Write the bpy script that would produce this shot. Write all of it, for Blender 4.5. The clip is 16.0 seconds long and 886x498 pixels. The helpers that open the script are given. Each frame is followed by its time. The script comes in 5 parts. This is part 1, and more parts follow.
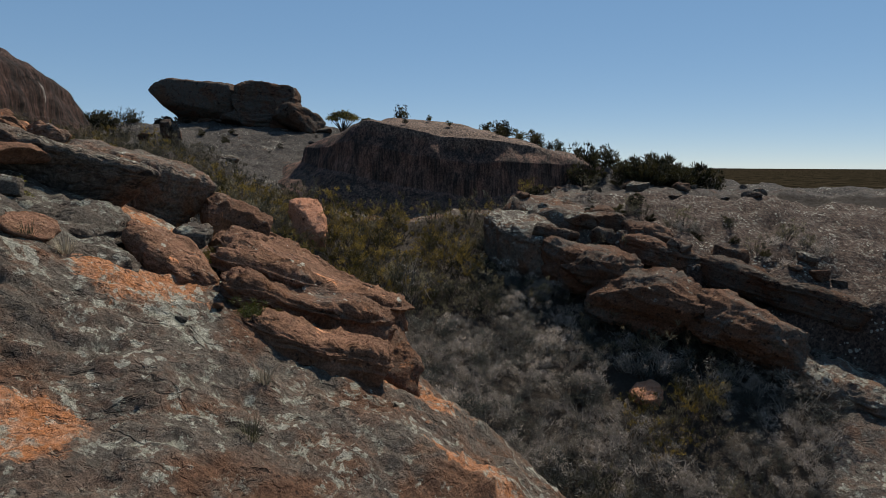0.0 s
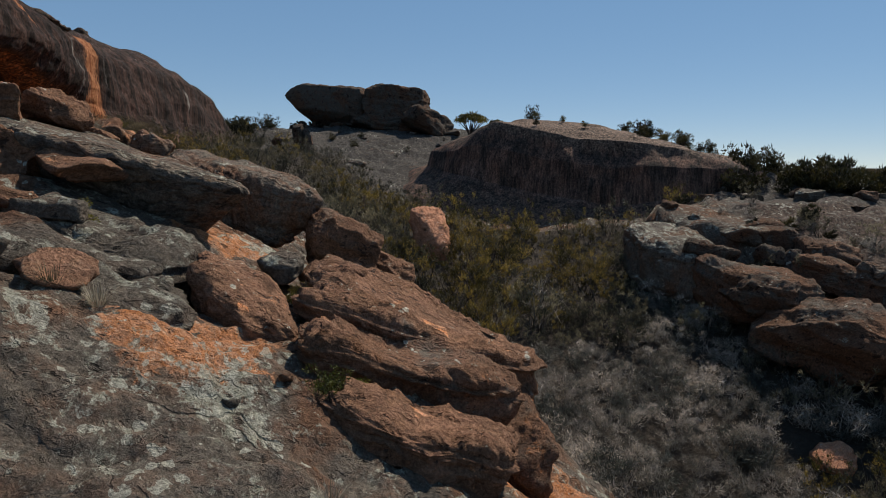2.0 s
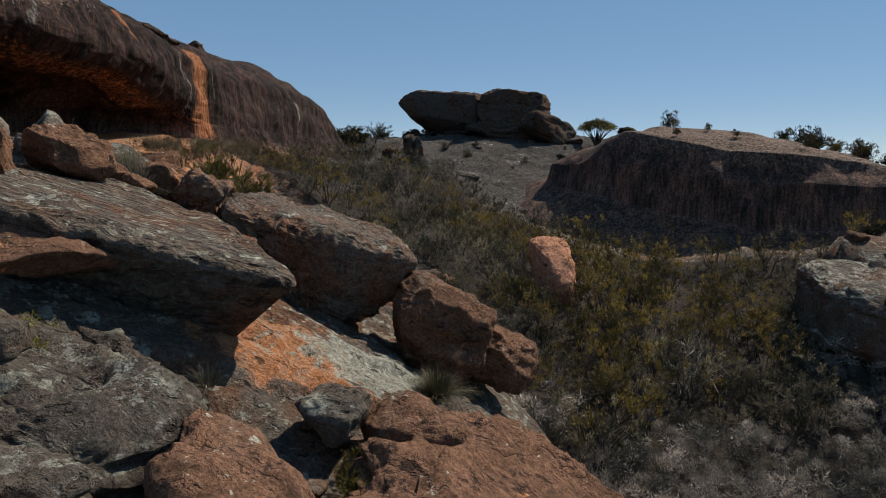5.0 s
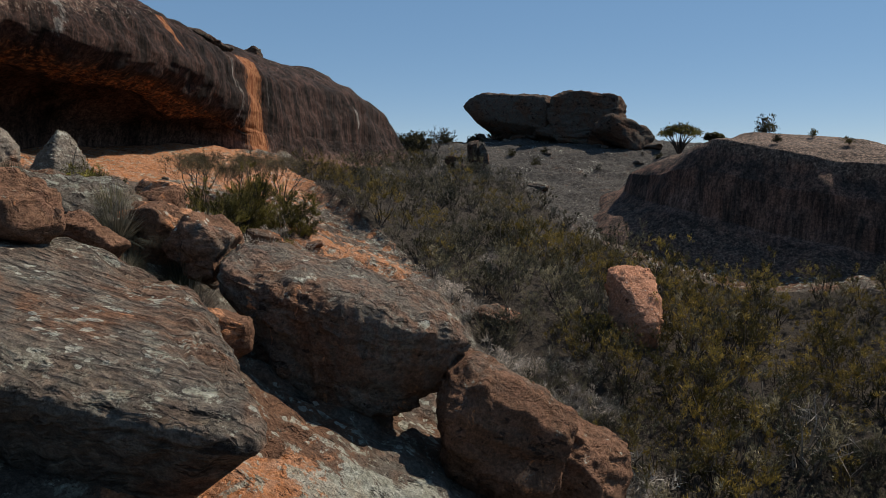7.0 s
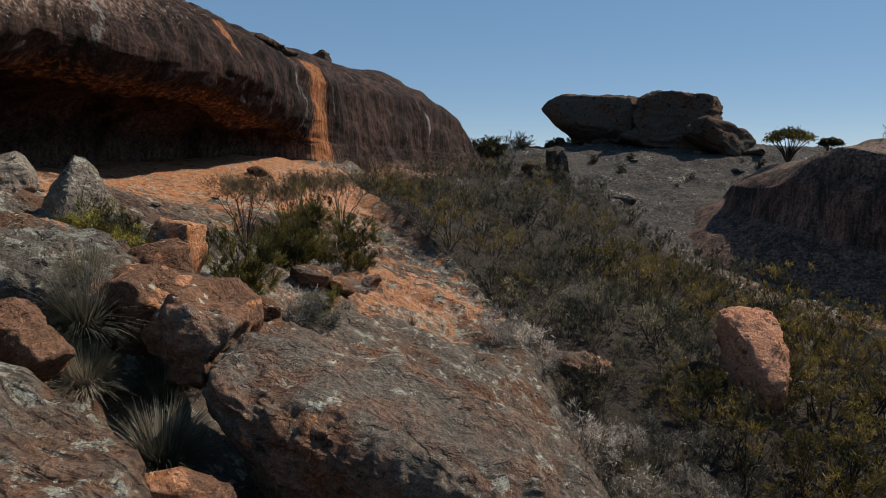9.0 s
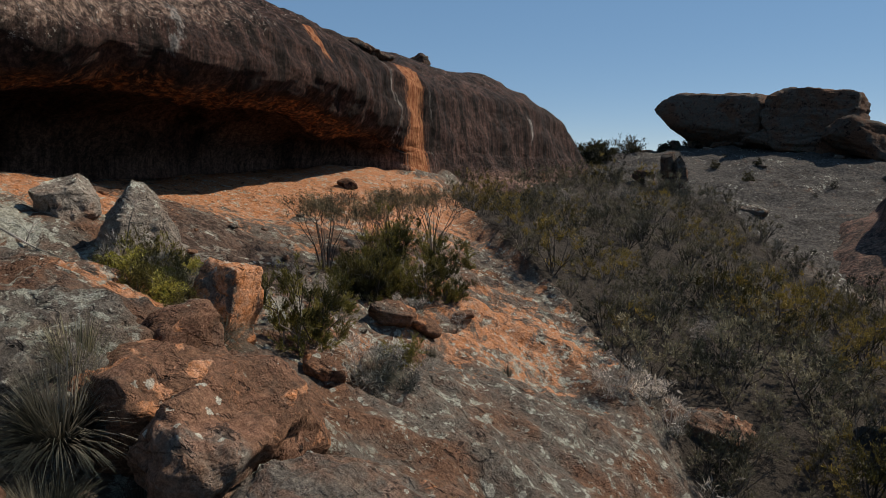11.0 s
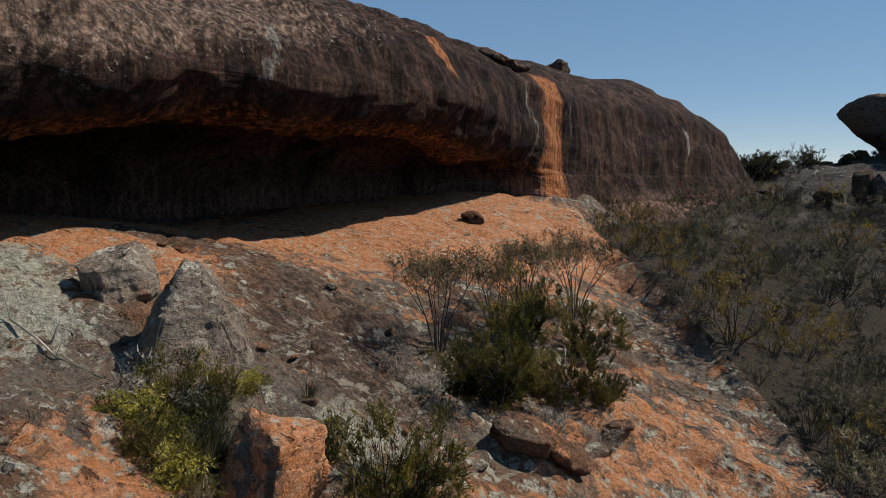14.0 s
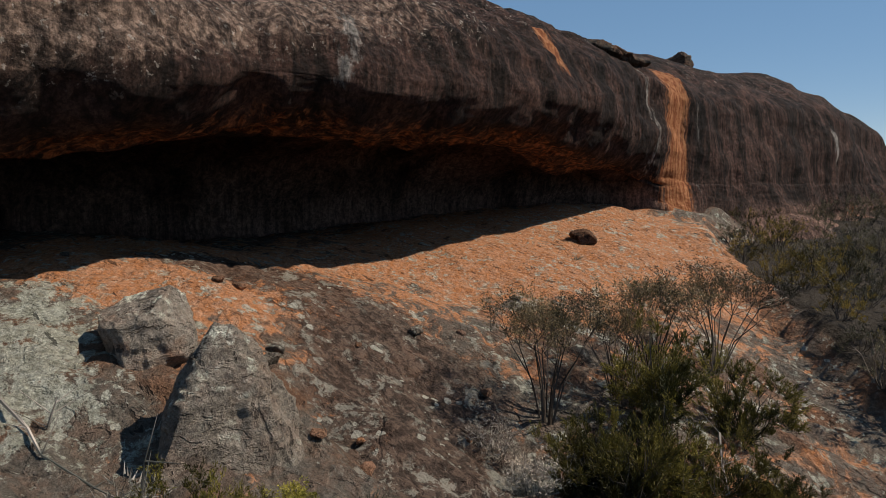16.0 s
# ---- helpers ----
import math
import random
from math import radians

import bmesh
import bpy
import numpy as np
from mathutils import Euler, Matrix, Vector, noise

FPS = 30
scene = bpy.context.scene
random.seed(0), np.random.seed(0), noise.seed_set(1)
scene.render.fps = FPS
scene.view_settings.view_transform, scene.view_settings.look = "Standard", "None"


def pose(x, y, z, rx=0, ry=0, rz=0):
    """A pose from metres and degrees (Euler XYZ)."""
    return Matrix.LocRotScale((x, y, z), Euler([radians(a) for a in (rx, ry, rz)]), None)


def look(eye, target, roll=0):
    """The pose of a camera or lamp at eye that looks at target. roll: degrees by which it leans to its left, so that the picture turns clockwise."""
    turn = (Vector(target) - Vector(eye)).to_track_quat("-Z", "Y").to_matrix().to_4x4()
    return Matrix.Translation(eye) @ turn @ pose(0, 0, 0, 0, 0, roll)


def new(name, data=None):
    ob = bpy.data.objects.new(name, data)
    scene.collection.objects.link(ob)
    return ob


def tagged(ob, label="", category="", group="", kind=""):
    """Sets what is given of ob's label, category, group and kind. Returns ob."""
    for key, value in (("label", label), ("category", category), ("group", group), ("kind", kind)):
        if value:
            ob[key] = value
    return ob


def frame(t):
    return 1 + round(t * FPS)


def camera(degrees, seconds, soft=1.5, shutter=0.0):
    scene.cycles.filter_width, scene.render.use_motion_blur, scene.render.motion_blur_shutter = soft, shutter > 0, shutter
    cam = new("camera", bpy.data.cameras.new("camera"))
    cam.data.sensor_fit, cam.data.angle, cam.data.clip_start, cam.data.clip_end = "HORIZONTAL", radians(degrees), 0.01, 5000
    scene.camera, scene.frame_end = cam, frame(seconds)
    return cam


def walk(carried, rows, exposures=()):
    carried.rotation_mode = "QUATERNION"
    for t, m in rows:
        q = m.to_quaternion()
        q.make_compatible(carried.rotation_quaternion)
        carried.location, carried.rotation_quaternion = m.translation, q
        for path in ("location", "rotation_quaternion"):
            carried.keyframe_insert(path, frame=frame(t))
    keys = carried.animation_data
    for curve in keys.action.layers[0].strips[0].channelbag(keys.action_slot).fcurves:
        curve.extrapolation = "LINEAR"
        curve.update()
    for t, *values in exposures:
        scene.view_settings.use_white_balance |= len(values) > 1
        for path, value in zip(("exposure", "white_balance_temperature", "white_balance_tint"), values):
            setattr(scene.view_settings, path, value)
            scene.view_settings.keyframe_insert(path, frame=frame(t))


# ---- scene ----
cam = camera(69.7, 16.0, soft=0.5)
METRES, EYE, TILT, LEAN, TURN = 24.0, 8.0, -7.4, -0.4, 0.0
ROWS = [
    (0.0, 0.0, 0.0, 0.0, 0.0, 0.0, -0.0),
    (0.5, -0.0001, 0.0341, 0.0078, 2.77, -0.01, -0.33),
    (1.0, -0.0034, 0.0667, 0.0141, 5.9, -0.01, -0.72),
    (1.5, -0.007, 0.0976, 0.0192, 9.01, -0.06, -1.11),
    (2.0, -0.0113, 0.1248, 0.0283, 11.39, -0.08, -1.37),
    (2.5, -0.0175, 0.1541, 0.0428, 12.77, -0.07, -1.58),
    (3.0, -0.0271, 0.1853, 0.0541, 14.18, -0.11, -1.75),
    (3.5, -0.0378, 0.2148, 0.0611, 16.11, -0.15, -1.98),
    (4.0, -0.0475, 0.2437, 0.0695, 18.05, -0.19, -2.21),
    (6.5, -0.1024, 0.394, 0.1254, 26.11, -0.56, -3.18),
    (7.0, -0.1161, 0.4243, 0.1361, 27.48, -0.65, -3.37),
    (7.5, -0.1301, 0.4537, 0.1486, 28.95, -0.76, -3.55),
    (8.0, -0.1458, 0.4816, 0.16, 30.52, -0.87, -3.73),
    (8.5, -0.1651, 0.5092, 0.1704, 32.23, -1.0, -3.94),
    (9.0, -0.1846, 0.5358, 0.1797, 34.04, -1.16, -4.14),
    (11.5, -0.2637, 0.6351, 0.2191, 45.06, -1.94, -5.13),
    (12.0, -0.2816, 0.6516, 0.231, 46.75, -2.07, -5.3),
    (12.5, -0.3007, 0.6694, 0.2435, 48.42, -2.19, -5.43),
    (13.0, -0.3228, 0.6873, 0.2518, 50.38, -2.36, -5.57),
    (13.5, -0.3458, 0.7038, 0.2596, 52.5, -2.57, -5.75),
    (14.0, -0.3719, 0.7198, 0.267, 54.71, -2.78, -5.93),
    (14.5, -0.3999, 0.7361, 0.274, 56.91, -3.0, -6.04),
    (15.0, -0.4271, 0.7503, 0.2773, 59.12, -3.24, -6.19),
    (15.5, -0.4516, 0.7631, 0.2815, 61.36, -3.49, -6.32),
    (16.0, -0.4721, 0.7753, 0.2891, 63.48, -3.71, -6.44),
]
walk(cam, [(t, pose(0, 0, EYE, TILT, LEAN, TURN) @ pose(METRES * x, METRES * y, METRES * z, 90 + pitch, roll, yaw)) for t, x, y, z, yaw, pitch, roll in ROWS])

# ---- world, sun, exposure ----
SUN = Vector((0.45, 0.893, 1.15)).normalized()
world = bpy.data.worlds.new("sky")
scene.world = world
world.use_nodes = True
wn = world.node_tree.nodes
sky = wn.new("ShaderNodeTexSky")
sky.sky_type, sky.sun_disc = "NISHITA", False
sky.sun_elevation = math.asin(SUN.z)
sky.sun_rotation = math.atan2(SUN.x, SUN.y)
sky.altitude, sky.air_density, sky.dust_density, sky.ozone_density = 4000, 0.8, 0.0, 2.0
wn["Background"].inputs["Strength"].default_value = 0.15
haze = wn.new("ShaderNodeGamma")
haze.inputs["Gamma"].default_value = 0.36
world.node_tree.links.new(sky.outputs[0], haze.inputs["Color"])
depth = wn.new("ShaderNodeHueSaturation")
depth.inputs["Saturation"].default_value, depth.inputs["Value"].default_value = 1.92, 2.0
world.node_tree.links.new(haze.outputs[0], depth.inputs["Color"])
world.node_tree.links.new(depth.outputs[0], wn["Background"].inputs["Color"])
sun = new("sun", bpy.data.lights.new("sun", "SUN"))
sun.data.energy, sun.data.angle, sun.data.color = 5.0, radians(0.53), (1.0, 0.91, 0.79)
sun.matrix_world = look(SUN * 50, (0, 0, 0))
scene.view_settings.exposure = 0.0


# ---- noise on arrays ----
def hashed(ix, iy, iz, seed):
    h = (ix * 374761393 + iy * 668265263 + iz * 2147483647 + seed * 144665) & 0xFFFFFFFF
    h = ((h ^ (h >> 13)) * 1274126177) & 0xFFFFFFFF
    h = ((h ^ (h >> 16)) * 2246822519) & 0xFFFFFFFF
    return ((h ^ (h >> 15)) & 0xFFFF) / 32767.5 - 1.0


def vnoise(p, seed=0):
    """Smooth value noise, -1 to 1, at points p (n, 3)."""
    f = np.floor(p)
    i = f.astype(np.int64)
    u = p - f
    u = u * u * u * (u * (u * 6 - 15) + 10)
    out = 0
    for dx in (0, 1):
        for dy in (0, 1):
            for dz in (0, 1):
                w = (u[:, 0] if dx else 1 - u[:, 0]) * (u[:, 1] if dy else 1 - u[:, 1]) * (u[:, 2] if dz else 1 - u[:, 2])
                out = out + w * hashed(i[:, 0] + dx, i[:, 1] + dy, i[:, 2] + dz, seed)
    return out


def fbm(p, octaves=4, seed=0, gain=0.5):
    out, a = 0, 1.0
    for k in range(octaves):
        out = out + a * vnoise(p * 2.03 ** k + 17.3 * k, seed + k)
        a *= gain
    return out


def ridged(p, octaves=4, seed=0):
    out, a = 0, 1.0
    for k in range(octaves):
        out = out + a * (1 - 2 * np.abs(vnoise(p * 2.1 ** k + 9.1 * k, seed + k)))
        a *= 0.5
    return out


def step(a, b, x):
    t = np.clip((x - a) / (b - a), 0, 1)
    return t * t * (3 - 2 * t)


def smax(a, b, k):
    return 0.5 * (a + b + np.sqrt((a - b) ** 2 + k * k))


def smin(a, b, k):
    return 0.5 * (a + b - np.sqrt((a - b) ** 2 + k * k))


def bump(x, y, cx, cy, rx, ry, h):
    return h * np.exp(-((x - cx) / rx) ** 2 - ((y - cy) / ry) ** 2)


# ---- materials ----
def node(tree, kind, **inputs):
    n = tree.nodes.new(kind)
    for k, v in inputs.items():
        n.inputs[k.replace("_", " ")].default_value = v
    return n


def noise_tex(tree, vec, scale, detail=6.0, rough=0.6, distort=0.0):
    n = node(tree, "ShaderNodeTexNoise", Scale=scale, Detail=detail, Roughness=rough, Distortion=distort)
    tree.links.new(vec, n.inputs["Vector"])
    return n.outputs["Fac"]


def ramp(tree, fac, lo, hi):
    n = tree.nodes.new("ShaderNodeMapRange")
    n.interpolation_type = "SMOOTHSTEP"
    n.inputs["From Min"].default_value, n.inputs["From Max"].default_value = lo, hi
    tree.links.new(fac, n.inputs["Value"])
    return n.outputs["Result"]


def calc(tree, op, a, b):
    n = tree.nodes.new("ShaderNodeMath")
    n.operation = op
    for s, v in zip(n.inputs, (a, b)):
        if isinstance(v, (int, float)):
            s.default_value = v
        else:
            tree.links.new(v, s)
    return n.outputs[0]


def mix(tree, fac, a, b, blend="MIX"):
    n = tree.nodes.new("ShaderNodeMix")
    n.data_type, n.blend_type = "RGBA", blend
    for s, v in zip((n.inputs[0], n.inputs[6], n.inputs[7]), (fac, a, b)):
        if isinstance(v, (int, float)):
            s.default_value = v
        elif isinstance(v, tuple):
            s.default_value = (*v, 1)
        else:
            tree.links.new(v, s)
    return n.outputs[2]


def material(name):
    m = bpy.data.materials.new(name)
    m.use_nodes = True
    t = m.node_tree
    return m, t, t.nodes["Principled BSDF"]


def stretched(tree, vec, sx, sy, sz, rx=0.0, ry=0.0, rz=0.0):
    n = tree.nodes.new("ShaderNodeMapping")
    n.inputs["Scale"].default_value = (sx, sy, sz)
    n.inputs["Rotation"].default_value = (radians(rx), radians(ry), radians(rz))
    tree.links.new(vec, n.inputs["Vector"])
    return n.outputs[0]


def relief(tree, bsdf, height, strength, distance):
    b = node(tree, "ShaderNodeBump", Strength=strength, Distance=distance)
    tree.links.new(height, b.inputs["Height"])
    tree.links.new(b.outputs[0], bsdf.inputs["Normal"])


GREY, BROWN, ORANGE, PINK = (0.225, 0.192, 0.155), (0.26, 0.142, 0.086), (0.64, 0.255, 0.10), (0.68, 0.385, 0.24)
LICHEN, MINT, DARK = (0.42, 0.415, 0.325), (0.64, 0.64, 0.53), (0.026, 0.022, 0.020)


def terraces(tree, fac, count, soft=0.25):
    """Turns a smooth height into sheets with steep broken edges."""
    q = calc(tree, "MULTIPLY", fac, count)
    return calc(tree, "DIVIDE", calc(tree, "ADD", calc(tree, "FLOOR", q, 0), ramp(tree, calc(tree, "FRACT", q, 0), 0.5 - soft, 0.5 + soft)), count)


def flakes(tree, vec, scale):
    """Broken flakes: one height for each cell of a warped pattern."""
    n = tree.nodes.new("ShaderNodeTexNoise")
    n.inputs["Scale"].default_value, n.inputs["Detail"].default_value = scale * 1.1, 2
    tree.links.new(vec, n.inputs["Vector"])
    warp = tree.nodes.new("ShaderNodeVectorMath")
    warp.operation = "MULTIPLY_ADD"
    tree.links.new(n.outputs["Color"], warp.inputs[0])
    warp.inputs[1].default_value = (0.45 / scale,) * 3
    tree.links.new(vec, warp.inputs[2])
    v = node(tree, "ShaderNodeTexVoronoi", Scale=scale)
    tree.links.new(warp.outputs[0], v.inputs["Vector"])
    r = tree.nodes.new("ShaderNodeSeparateXYZ")
    tree.links.new(v.outputs["Color"], r.inputs[0])
    return r.outputs[0]


def granite(name, brown=0.4, orange=0.25, lichen=0.35, dark=0.3, attributes=False, soil=False, tone=1.0, fresh=None, ripple=0.1, rosiness=None):
    """Weathered granite: grey and brown crust, orange where it has flaked, pale lichen, dark stains, broken sheets;
    shade painted into its pits, chips and furrows.
    """
    m, t, b = material(name)
    pos = t.nodes.new("ShaderNodeNewGeometry").outputs["Position"]
    info = t.nodes.new("ShaderNodeObjectInfo")
    layered = stretched(t, pos, 1.0, 1.0, 1.7)
    grain = noise_tex(t, pos, 60, 3, 0.7)
    big = noise_tex(t, pos, 0.55, 6, 0.62, 0.6)
    patch = noise_tex(t, pos, 1.5, 10, 0.7, 0.8)
    spot = noise_tex(t, pos, 6.5, 8, 0.72, 0.5)
    fleck = noise_tex(t, pos, 16, 9, 0.82, 0.3)
    sheet = noise_tex(t, layered, 1.3, 5, 0.6, 0.1)
    chip = noise_tex(t, pos, 7.0, 8, 0.72, 0.0)
    flake, small = flakes(t, layered, 3.6), flakes(t, pos, 13.0)
    combed = t.nodes.new("ShaderNodeMapping")
    combed.vector_type = "TEXTURE"
    combed.inputs["Rotation"].default_value = (0, 0, radians(24))
    combed.inputs["Scale"].default_value = (0.6, 0.19, 0.3)
    t.links.new(pos, combed.inputs["Vector"])
    comb = noise_tex(t, combed.outputs[0], 1.8, 1.5, 0.5, 0.25)
    col = mix(t, ramp(t, big, 0.62 - 0.34 * brown, 0.78 - 0.34 * brown), GREY, BROWN)
    # low spots between chips coloured darker, as small shadows
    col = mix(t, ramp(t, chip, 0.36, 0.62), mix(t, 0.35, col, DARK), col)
    col = mix(t, 0.22, col, mix(t, flake, (0.65, 0.65, 0.68), (1.35, 1.33, 1.28)), "MULTIPLY")
    col = mix(t, 0.18, col, mix(t, small, (0.6, 0.6, 0.6), (1.4, 1.4, 1.4)), "MULTIPLY")
    rosy = ramp(t, calc(t, "ADD", calc(t, "MULTIPLY", noise_tex(t, pos, 2.3, 9, 0.7, 0.6), 0.7), calc(t, "MULTIPLY", spot, 0.3)), 0.47, 0.58)
    col = mix(t, calc(t, "MULTIPLY", rosy, 0.3 + 0.4 * brown if rosiness is None else rosiness), col, (0.31, 0.165, 0.105))
    # furrows tinted cool and dark, ridges warm and light, like shade and sun
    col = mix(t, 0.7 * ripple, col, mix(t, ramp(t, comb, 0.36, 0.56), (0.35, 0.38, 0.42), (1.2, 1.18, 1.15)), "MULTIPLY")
    fac = ramp(t, calc(t, "ADD", calc(t, "MULTIPLY", patch, 0.65), calc(t, "MULTIPLY", big, 0.35)), 0.68 - 0.24 * orange, 0.72 - 0.24 * orange)
    if attributes:
        a = t.nodes.new("ShaderNodeAttribute")
        a.attribute_name = "bare"
        lift = calc(t, "ADD", calc(t, "MULTIPLY", patch, 0.8), calc(t, "MULTIPLY", a.outputs["Fac"], 0.42))
        fac = calc(t, "MAXIMUM", calc(t, "MULTIPLY", fac, 0.75), ramp(t, lift, 0.63, 0.71))
        fac = calc(t, "MULTIPLY", fac, ramp(t, chip, 0.30, 0.46))
    col = mix(t, fac, col, mix(t, ramp(t, spot, 0.35, 0.7), *(fresh or (ORANGE, PINK))))
    up = t.nodes.new("ShaderNodeSeparateXYZ")
    t.links.new(t.nodes.new("ShaderNodeNewGeometry").outputs["Normal"], up.inputs[0])
    top = ramp(t, up.outputs["Z"], 0.25, 0.8)
    blotch = noise_tex(t, pos, 3.4, 12, 0.76, 0.25)
    lfac = calc(t, "MULTIPLY", ramp(t, blotch, 0.62 - 0.22 * lichen, 0.65 - 0.22 * lichen), top)
    lfac = calc(t, "MULTIPLY", lfac, ramp(t, noise_tex(t, pos, 0.9, 5, 0.6, 0.5), 0.40, 0.54))
    if attributes:
        mint = t.nodes.new("ShaderNodeAttribute")
        mint.attribute_name = "mint"
        lfac = calc(t, "MAXIMUM", lfac, ramp(t, calc(t, "ADD", calc(t, "MULTIPLY", blotch, 0.7), calc(t, "MULTIPLY", mint.outputs["Fac"], 0.4)), 0.54, 0.58))
    col = mix(t, calc(t, "MULTIPLY", lfac, 0.85), col, mix(t, ramp(t, spot, 0.42, 0.60), LICHEN, MINT))
    disc = node(t, "ShaderNodeTexVoronoi", Scale=4.5)
    wob = t.nodes.new("ShaderNodeVectorMath")
    wob.operation = "MULTIPLY_ADD"
    fine = node(t, "ShaderNodeTexNoise", Scale=9.0, Detail=5.0)
    t.links.new(pos, fine.inputs["Vector"])
    t.links.new(fine.outputs["Color"], wob.inputs[0])
    wob.inputs[1].default_value = (0.16, 0.16, 0.16)
    t.links.new(pos, wob.inputs[2])
    t.links.new(wob.outputs[0], disc.inputs["Vector"])
    split = node(t, "ShaderNodeTexVoronoi", Scale=0.55)
    split.feature = "DISTANCE_TO_EDGE"
    bent = t.nodes.new("ShaderNodeVectorMath")
    bent.operation = "MULTIPLY_ADD"
    t.links.new(node(t, "ShaderNodeTexNoise", Scale=1.6, Detail=6.0).outputs["Color"], bent.inputs[0])
    t.links.new(pos, bent.inputs[0].links[0].from_node.inputs["Vector"])
    bent.inputs[1].default_value = (0.7, 0.7, 0.7)
    t.links.new(stretched(t, pos, 0.8, 1.5, 1.5, 0, 0, 25), bent.inputs[2])
    t.links.new(bent.outputs[0], split.inputs["Vector"])
    joint = calc(t, "MULTIPLY", ramp(t, split.outputs["Distance"], 0.022, 0.004), ramp(t, noise_tex(t, pos, 0.8, 3, 0.6), 0.56, 0.62))
    size = calc(t, "MULTIPLY", ramp(t, noise_tex(t, pos, 0.7, 4, 0.65), 0.44, 0.70), 0.25 + 0.5 * lichen)
    round_ = calc(t, "MULTIPLY", calc(t, "LESS_THAN", disc.outputs["Distance"], size), ramp(t, fleck, 0.3, 0.5))
    col = mix(t, calc(t, "MULTIPLY", calc(t, "MULTIPLY", round_, top), 0.8), col, (0.58, 0.57, 0.47))
    dfac = ramp(t, noise_tex(t, pos, 2.3, 10, 0.76, 0.1), 0.66 - 0.2 * dark, 0.70 - 0.2 * dark)
    col = mix(t, calc(t, "MULTIPLY", dfac, 0.8), col, DARK)
    col = mix(t, 0.65, col, mix(t, ramp(t, fleck, 0.36, 0.62), (0.36, 0.36, 0.37), (1.5, 1.48, 1.45)), "MULTIPLY")
    col = mix(t, 0.4, col, mix(t, ramp(t, grain, 0.3, 0.7), (0.5, 0.5, 0.5), (1.5, 1.5, 1.5)), "MULTIPLY")
    # hollows filled with dark colour for the shadow the bump cannot cast
    shaded_pit = ramp(t, noise_tex(t, combed.outputs[0], 1.0, 4, 0.62), 0.63, 0.67)
    col = mix(t, calc(t, "MAXIMUM", calc(t, "MULTIPLY", joint, 0.3), calc(t, "MULTIPLY", shaded_pit, 0.7)), col, DARK)
    vary = t.nodes.new("ShaderNodeMapRange")
    vary.inputs["To Min"].default_value, vary.inputs["To Max"].default_value = 0.55 * tone, 0.76 * tone
    t.links.new(info.outputs["Random"], vary.inputs["Value"])
    col = mix(t, 1.0, col, vary.outputs[0], "MULTIPLY")
    if soil:
        # crust mask: darkened granite, painting in the far slope's backlit shade
        c = t.nodes.new("ShaderNodeAttribute")
        c.attribute_name = "crust"
        dimmed_crust = mix(t, ramp(t, spot, 0.4, 0.65), (0.038, 0.034, 0.030), (0.120, 0.107, 0.094))
        dimmed_crust = mix(t, calc(t, "MULTIPLY", round_, 0.8), dimmed_crust, (0.33, 0.325, 0.27))
        col = mix(t, calc(t, "MULTIPLY", c.outputs["Fac"], ramp(t, patch, 0.2, 0.5)), col, dimmed_crust)
        g = t.nodes.new("ShaderNodeAttribute")
        g.attribute_name = "stain"
        stained = mix(t, ramp(t, spot, 0.42, 0.60), (0.040, 0.028, 0.022), (0.13, 0.088, 0.066))
        stained = mix(t, calc(t, "MULTIPLY", calc(t, "MAXIMUM", round_, calc(t, "MULTIPLY", lfac, 0.5)), 0.75), stained, (0.46, 0.44, 0.36))
        where = ramp(t, calc(t, "ADD", calc(t, "MULTIPLY", g.outputs["Fac"], 0.62), calc(t, "MULTIPLY", blotch, 0.55)), 0.50, 0.56)
        col = mix(t, calc(t, "MULTIPLY", where, 0.92), col, stained)
        s = t.nodes.new("ShaderNodeAttribute")
        s.attribute_name = "soil"
        litter = mix(t, noise_tex(t, pos, 9, 8, 0.75), (0.018, 0.015, 0.012), (0.075, 0.06, 0.046))
        sfac = ramp(t, calc(t, "ADD", s.outputs["Fac"], calc(t, "MULTIPLY", calc(t, "SUBTRACT", patch, 0.5), 0.9)), 0.6, 0.8)
        col = mix(t, sfac, col, litter)
        p = t.nodes.new("ShaderNodeAttribute")
        p.attribute_name = "plain"
        wood = mix(t, ramp(t, noise_tex(t, pos, 0.07, 9, 0.8), 0.42, 0.6), (0.010, 0.0092, 0.006), (0.045, 0.034, 0.021))
        col = mix(t, p.outputs["Fac"], col, wood)
        t.links.new(calc(t, "MULTIPLY", calc(t, "SUBTRACT", 1.0, p.outputs["Fac"]), 0.08), b.inputs["Specular IOR Level"])
    t.links.new(col, b.inputs["Base Color"])
    b.inputs["Roughness"].default_value = 0.9
    b.inputs["Specular IOR Level"].default_value = 0.08
    h = calc(t, "MULTIPLY", terraces(t, sheet, 7, 0.10), 0.20)
    h = calc(t, "ADD", h, calc(t, "MULTIPLY", ramp(t, comb, 0.36, 0.62), 0.075 * ripple))
    h = calc(t, "ADD", h, calc(t, "MULTIPLY", flake, 0.034))
    h = calc(t, "ADD", h, calc(t, "MULTIPLY", small, 0.012))
    h = calc(t, "ADD", h, calc(t, "MULTIPLY", chip, 0.10))
    h = calc(t, "ADD", h, calc(t, "MULTIPLY", fleck, 0.014))
    h = calc(t, "ADD", h, calc(t, "MULTIPLY", grain, 0.005))
    h = calc(t, "SUBTRACT", h, calc(t, "MULTIPLY", joint, 0.04))
    h = calc(t, "SUBTRACT", h, calc(t, "MULTIPLY", shaded_pit, 0.05))
    h = calc(t, "SUBTRACT", h, calc(t, "MULTIPLY", ramp(t, noise_tex(t, pos, 8.0, 3, 0.6), 0.63, 0.68), 0.035))
